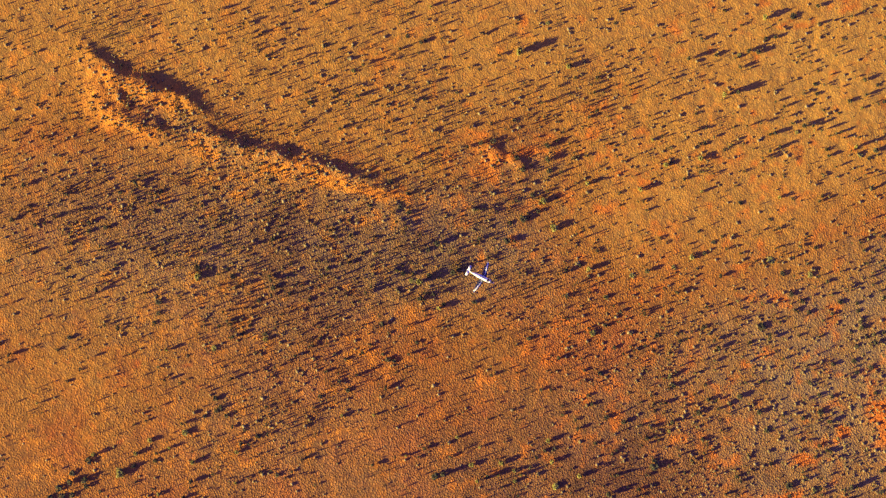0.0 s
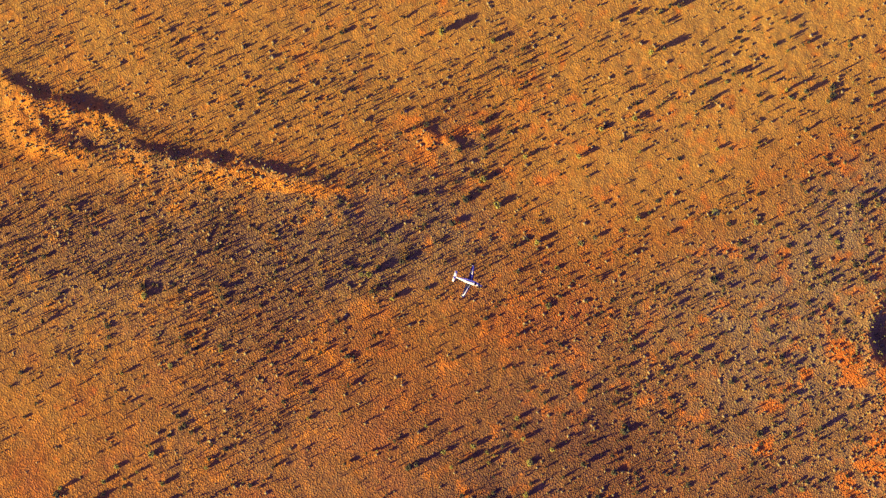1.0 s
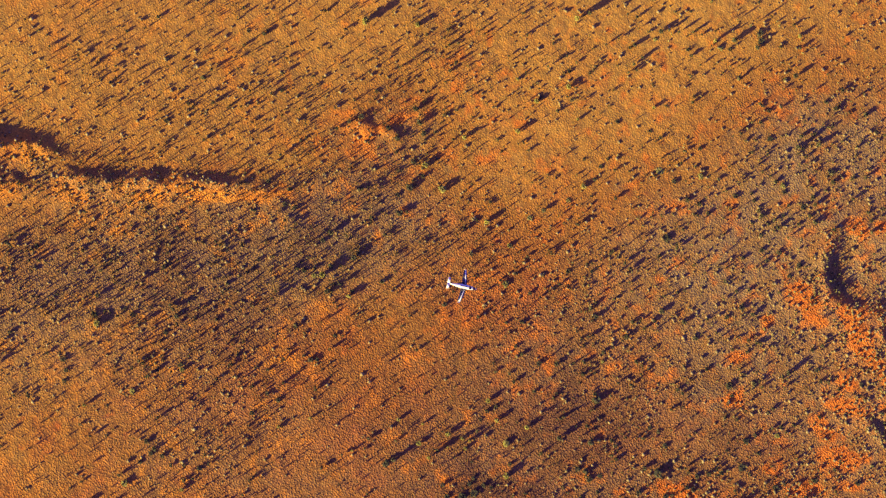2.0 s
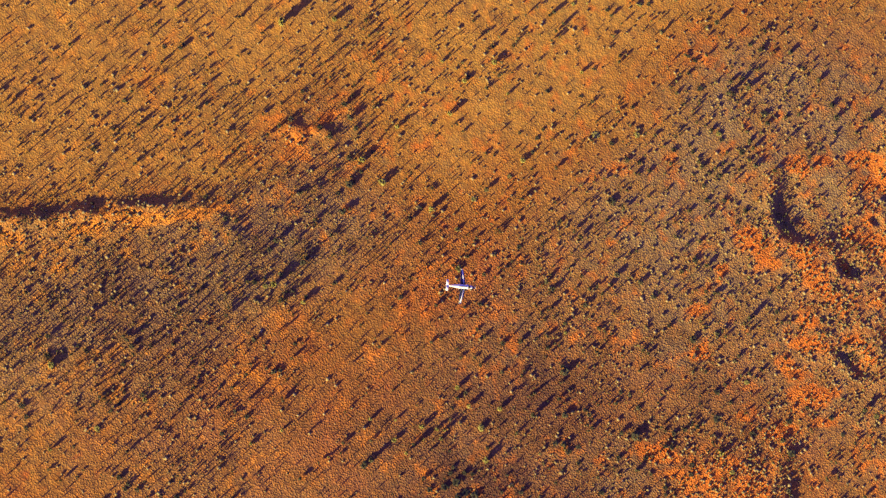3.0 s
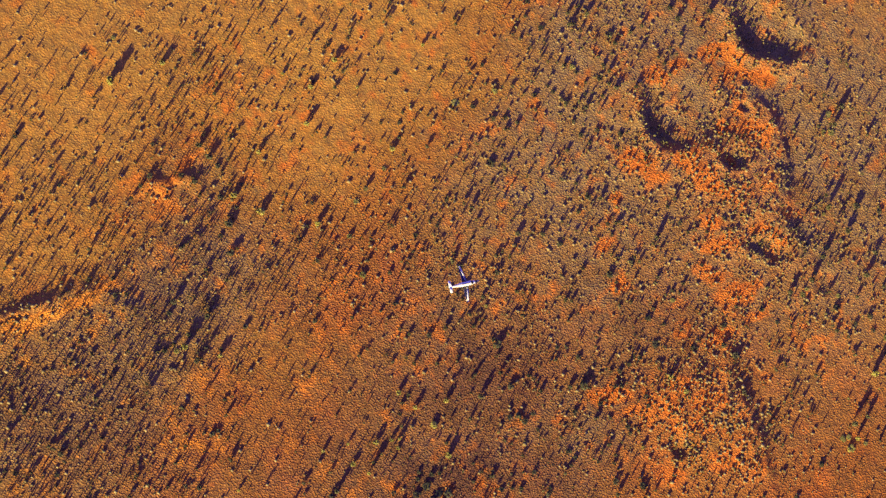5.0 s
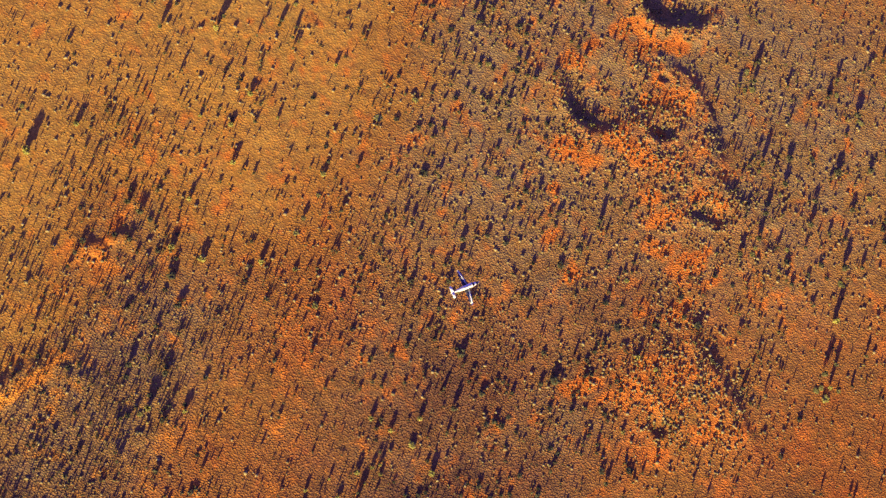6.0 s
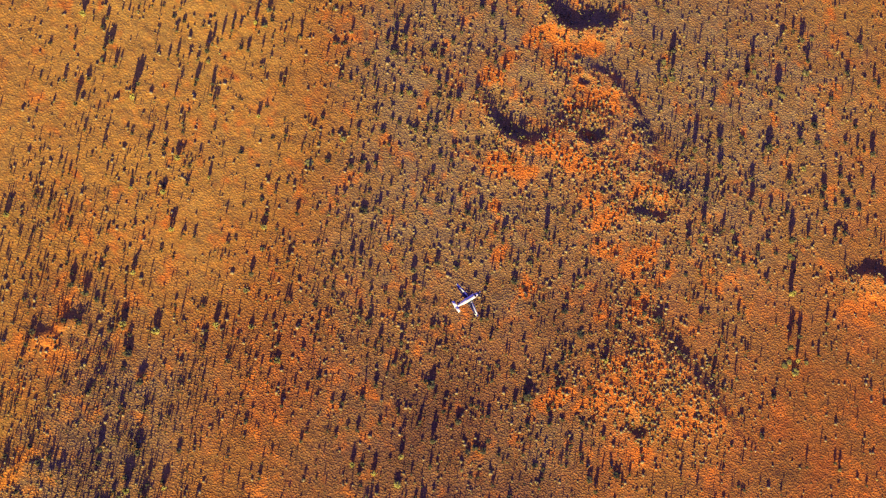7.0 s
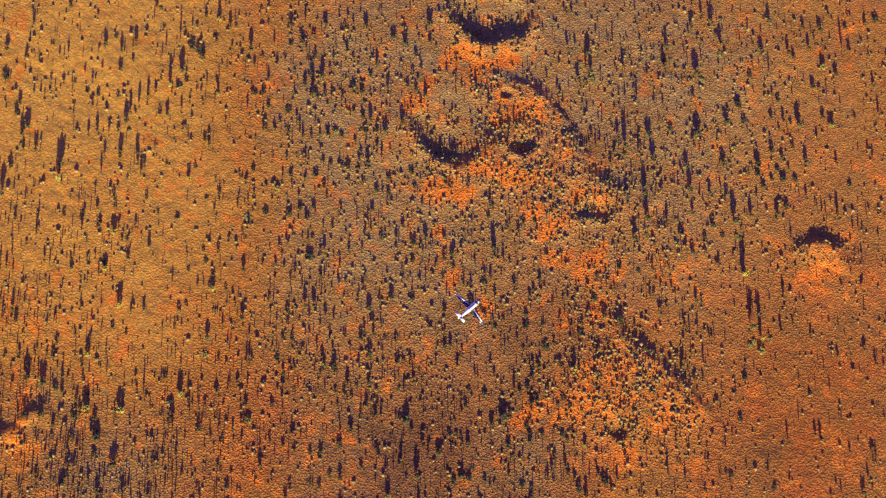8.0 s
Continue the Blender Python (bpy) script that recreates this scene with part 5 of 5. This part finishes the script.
GREEN_STAND_2 = [
    (-57.5, 148.3, 1.73, 1.2), (2, -84.2, 2.23, 2.5), (5.1, -70.3, 1.3, 2.7), (-29.6, -69.2, 3.24, 1.5), (-13.1, -68.6, 1.39, 1.7), (-20.4, -66.2, 1.51, 1.2), (-10.5, -65.8, 2.56, 1.2), (15.5, -65.5, 1.8, 2),
    (-13.4, -64.1, 1.42, 1.7), (-19.2, -60.8, 2.09, 2.4), (3.2, -59.6, 1.85, 2), (-29, -54.1, 1.47, 1.2), (1.3, -50.3, 1.83, 2), (20.2, -1.4, 1.02, 2.7), (25.8, 15, 0.96, 2), (18, 27.4, 2.38, 2),
    (1.8, 45.9, 2.21, 2.9), (-3.3, 58.2, 1.95, 2.7), (16.5, 66.8, 1.73, 2), (6.8, 121.1, 1.81, 2.2), (-15.9, 127.3, 3.95, 3.3), (-3.2, 141.7, 0.42, 1.9), (72.4, -134.4, 1.7, 1.8), (55, -44.3, 0.74, 1.5),
]
GREEN_STAND_3 = [
    (37.2, 25.2, 0.35, 2.2), (56.1, 29.5, 0.43, 2), (64.2, 34, 1.34, 2.3), (68.3, 64.3, 1.83, 1.3), (40.5, 64.5, 2.39, 2.2), (51.9, 76.2, 1.5, 2), (67.6, 79.6, 1.76, 2.2), (45.8, 87.9, 1.16, 1.5),
    (78, 109.4, 3.72, 2.1), (85, 128.6, 0.35, 1.8), (148.6, -194.2, 0.85, 3.2), (148.4, -188.8, 0.46, 2.5), (103.2, -127.6, 0.79, 2.3), (101.5, -118.4, 1.78, 2.3), (124.2, -93.1, 0.35, 2.1), (117.4, 27.7, 0.81, 2.3),
    (99.5, 33.8, 0.35, 3.1), (103.5, 62.5, 1.71, 1.5), (139.9, 83.2, 0.54, 2.2), (137.8, 86.8, 2.97, 1.3), (111.2, 93.1, 0.5, 1.9), (140.8, 105.1, 0.95, 1.4), (96.6, 146.5, 2.61, 2.6), (155.6, -196.9, 0.46, 1.9),
]
GREEN_STAND_4 = [
    (153.4, -192.5, 3.5, 1.9), (151.1, -189.9, 0.36, 2.2), (178.7, -175.5, 3.74, 2.5), (194.4, -168.7, 0.35, 2.2), (194.1, -166.7, 0.35, 2.5), (187.9, -138.3, 0.38, 1.9), (174.6, -127.9, 0.36, 2.2), (177.7, -127, 0.35, 2.2),
    (185.5, -123.8, 0.35, 1.6), (205.5, -120.2, 0.35, 1.9), (197.9, -118.6, 0.35, 2.2), (206.6, -105.8, 0.35, 1.6), (209.3, -99.8, 0.35, 1.9), (153.1, 15.7, 0.66, 2.4), (165.7, 62.8, 0.35, 2), (176.9, 81.2, 1.99, 1.5),
    (169.3, 105.1, 0.35, 1.9), (269.6, -192.1, 1.74, 3), (235.1, -152.3, 0.66, 2.3), (259.5, -126.5, 0.35, 2.9), (261.8, -110, 0.35, 2.3), (234.2, -78.9, 0.35, 3.3), (231.3, -76.9, 0.47, 2.2), (238.6, -71.8, 0.35, 2.7),
]
GREEN_STAND_5 = [
    (296.7, -179.2, 1.51, 2.7), (276.8, -131.1, 0.35, 3.5), (294.4, -125.3, 0.35, 2.3),
]
GREEN_SPOTS = GREEN_STAND_1 + GREEN_STAND_2 + GREEN_STAND_3 + GREEN_STAND_4 + GREEN_STAND_5
rng = random.Random(7)


def plant(kinds, spots):
    """Stands the kinds at spots x, y, height, width: the first spot of a kind takes the original, the others copies."""
    own = {}
    at = np.array(spots)
    for (x, y, high, wide), z in zip(spots, relief(at[:, 0], at[:, 1])):
        kind = rng.choice(kinds)
        m = Matrix.LocRotScale((x, y, z - 0.03), Euler((0, 0, rng.uniform(0, 6.3))), (wide * rng.uniform(1.2, 1.46), wide * rng.uniform(1.2, 1.46), high * rng.uniform(1.12, 1.32)))
        if kind in own:
            copy_thing(kind, m)
        else:
            own[kind] = m
    for kind, m in own.items():
        kind.matrix_basis = m


TREES = [build_tree("tree", 40 + k, LEAF, "small desert tree with a grey-green crown", "tree", "trees on the plain", 0.14, 12, 240, 0.075) for k in range(5)]
SAPLINGS = [build_tree("sapling", 50 + k, LEAF, "slim young desert tree with a thin crown", "sapling", "young trees on the plain", 0.22, 8, 90, 0.10) for k in range(5)]
BUSHES = [build_tree("bush", 60 + k, LEAF, "dark grey-green desert bush on red sand", "bush", "bushes on the plain", 0.04, 9, 130, 0.10) for k in range(6)]
SHRUBS = [build_tree("shrub", 80 + k, LEAF, "small grey-green shrub on red sand", "shrub", "shrubs on the plain", 0.03, 6, 60, 0.14) for k in range(6)]
GREENS = [build_tree("acacia_bush", 90 + k, LEAF_YELLOW, "leafy yellow-green bush on red sand", "bush", "yellow-green bushes on the plain", 0.05, 12, 240, 0.085) for k in range(6)]
plant(TREES, TREE_SPOTS)
plant(SAPLINGS, SAPLING_SPOTS)
plant(BUSHES, BUSH_SPOTS)
plant(SHRUBS, SHRUB_SPOTS)
plant(GREENS, GREEN_SPOTS)

# ---- shrubs strewn over the plain ----
chance = np.random.RandomState(5)
SX, SY = chance.uniform(-320, 340, 90000), chance.uniform(-300, 205, 90000)
thick, _ = density(SX, SY)
HOLLOW = np.max([np.exp(-(((reach_of(SX, SY, *h[:5]) - 0.9) / 0.2) ** 2)) for h in HOLLOWS], axis=0)
thick = thick + 1.5 * np.clip(dunes(SX, SY), 0, 1.2) + 4.0 * HOLLOW
clump = 0.35 + 1.3 * lattice(SX, SY, 11, 41)
keep = chance.rand(90000) < 0.082 * thick * clump
SX, SY, thick, HOLLOW = SX[keep], SY[keep], thick[keep], HOLLOW[keep]
EAST = np.clip((SX + 20) / 150, 0, 1)  # slim young trees in the west, low round shrubs in the east
LOW = np.maximum(oval(SX, SY, 102.4, -141.9, 29, 24, -63), 0.35 * np.clip(dunes(SX, SY), 0, 1.4))  # dwarfed on the dunes
SLIM = (chance.rand(len(SX)) < 0.85 - 0.35 * EAST) & (LOW < 0.3)
WIDE = np.clip(np.exp(chance.normal(0.0, 0.30, len(SX))), 0.5, 1.7) * np.where(SLIM, 0.52, 0.95 - 0.15 * np.clip(LOW, 0, 1))
STOUT = ~SLIM & (chance.rand(len(SX)) < 0.16 + 0.3 * oval(SX, SY, 46.6, -60.9, 60, 45, -58)) & (LOW < 0.3)  # stouter bushes on the darker, rougher plain
WIDE = np.where(STOUT, WIDE * 1.6, WIDE)
HIGH = np.where(SLIM, np.clip(chance.normal(1.8, 0.5, len(SX)), 0.6, 2.8), WIDE * np.clip(chance.normal(0.85, 0.25, len(SX)), 0.45, 1.5) / (1 + 0.6 * LOW) * (1 + 0.9 * HOLLOW))


def clump_shape():
    bm = bmesh.new()
    bmesh.ops.create_icosphere(bm, subdivisions=1, radius=1.0)
    verts, tris = np.array([v.co[:] for v in bm.verts]), np.array([[v.index for v in f.verts] for f in bm.faces])
    bm.free()
    return verts, tris


def triangles(name, verts, tris):
    me = bpy.data.meshes.new(name)
    me.vertices.add(len(verts))
    me.vertices.foreach_set("co", verts.astype(np.float32).ravel())
    me.loops.add(tris.size)
    me.loops.foreach_set("vertex_index", tris.astype(np.int32).ravel())
    me.polygons.add(len(tris))
    me.polygons.foreach_set("loop_start", np.arange(0, tris.size, 3, dtype=np.int32))
    me.update(calc_edges=True)
    return me


def build_scrub():
    """All the smaller shrubs in one mesh, each of two ragged clumps with loose sprays around them."""
    ball, faces = clump_shape()
    gen = np.random.RandomState(9)
    x, y, w, h = SX, SY, WIDE, HIGH
    n, lumps, sprays = len(SX), 2, 10
    foot = np.stack([x, y, relief(x, y)], 1)
    turn = gen.uniform(0, 2 * math.pi, (n, 1)) + np.arange(lumps) * 3.0 + gen.uniform(-0.4, 0.4, (n, lumps))
    reach = gen.uniform(0.08, 0.24, (n, lumps))
    middle = np.stack([reach * np.cos(turn), reach * np.sin(turn), gen.uniform(0.36, 0.68, (n, lumps)) + 0.14 * SLIM[:, None]], -1)
    scale = np.stack([w, w, h], 1)[:, None]
    girth = np.stack([gen.uniform(0.24, 0.38, (n, lumps)), gen.uniform(0.24, 0.38, (n, lumps)), gen.uniform(0.24, 0.36, (n, lumps))], -1)
    rough = gen.uniform(0.6, 1.3, (n, lumps, len(ball), 1))
    body = foot[:, None, None] + scale[:, :, None] * (middle[:, :, None] + girth[:, :, None] * ball * rough)
    body = body.reshape(-1, 3)
    body_tris = (np.arange(n * lumps)[:, None, None] * len(ball) + faces).reshape(-1, 3)
    d = gen.normal(size=(n, sprays, 3))
    d /= np.linalg.norm(d, axis=2, keepdims=True)
    centre = foot[:, None] + scale * (np.array([0, 0, 0.52]) + d * np.array([0.46, 0.46, 0.44]) * gen.uniform(0.7, 1.05, (n, sprays, 1)))
    a, b = gen.normal(size=(2, n, sprays, 3))
    size = (w * 0.1)[:, None, None] * gen.uniform(0.6, 1.3, (n, sprays, 1))
    loose = np.stack([centre - a * size, centre + b * size, centre + a * size], 2).reshape(-1, 3)
    loose_tris = np.arange(len(loose)).reshape(-1, 3) + len(body)
    own = np.where(SLIM, 0.4 * gen.beta(1.4, 1.6, n), np.clip((gen.beta(1.5, 1.4, n) + 0.15 * EAST) * (0.45 + 0.6 * EAST) * np.where(STOUT, 0.5, 1.0), 0, 1))
    tone = np.concatenate([np.repeat(own, lumps * len(ball)) + np.repeat(gen.uniform(-0.15, 0.15, n * lumps), len(ball)), np.repeat(own, sprays * 3)])
    me = triangles("scrub", np.concatenate([body, loose]), np.concatenate([body_tris, loose_tris]))
    me.attributes.new("tone", "FLOAT", "POINT").data.foreach_set("value", np.clip(tone, 0, 1).astype(np.float32))
    me.materials.append(SCRUB)
    return tagged(new("scrub", me), "low dry yellow and grey-green scrub scattered over red sand", "scrub", kind="stuff")


scrub = build_scrub()


def build_tufts():
    """Pale dry grass: small ragged cushions in one mesh."""
    gen = np.random.RandomState(15)
    x, y = gen.uniform(-320, 340, 110000), gen.uniform(-300, 205, 110000)
    much, _ = density(x, y)
    some = gen.rand(len(x)) < 0.07 * (0.3 + 0.7 * np.clip((x + 20) / 150, 0, 1)) * (0.5 + much + 7 * np.clip(dunes(x, y), 0, 1)) * (0.3 + 1.4 * lattice(x, y, 7, 51))
    x, y = x[some], y[some]
    n = len(x)
    foot = np.stack([x, y, relief(x, y)], 1)
    w = np.clip(np.exp(gen.normal(0, 0.35, n)) * 0.5, 0.25, 1.0)
    tip = np.array([(1, 0, 0.4), (0, 1, 0.4), (-1, 0, 0.4), (0, -1, 0.4), (0, 0, 0.75), (0, 0, -0.3)])
    tris = np.array([(0, 1, 4), (1, 2, 4), (2, 3, 4), (3, 0, 4), (1, 0, 5), (2, 1, 5), (3, 2, 5), (0, 3, 5)])
    a = gen.uniform(0, 6.3, (n, 1))
    px, py = tip[:, 0] * np.cos(a) - tip[:, 1] * np.sin(a), tip[:, 0] * np.sin(a) + tip[:, 1] * np.cos(a)
    shape = np.stack([px, py, tip[:, 2] + 0 * px], -1) * gen.uniform(0.7, 1.35, (n, 6, 1))
    verts = (foot[:, None] + shape * np.stack([w, w, w * gen.uniform(0.7, 1.3, n)], 1)[:, None]).reshape(-1, 3)
    me = triangles("grass_tufts", verts, (np.arange(n)[:, None, None] * 6 + tris).reshape(-1, 3))
    me.materials.append(STRAW)
    return tagged(new("grass_tufts", me), "pale dry grass tufts between the shrubs", "grass", kind="stuff")


grass_tufts = build_tufts()
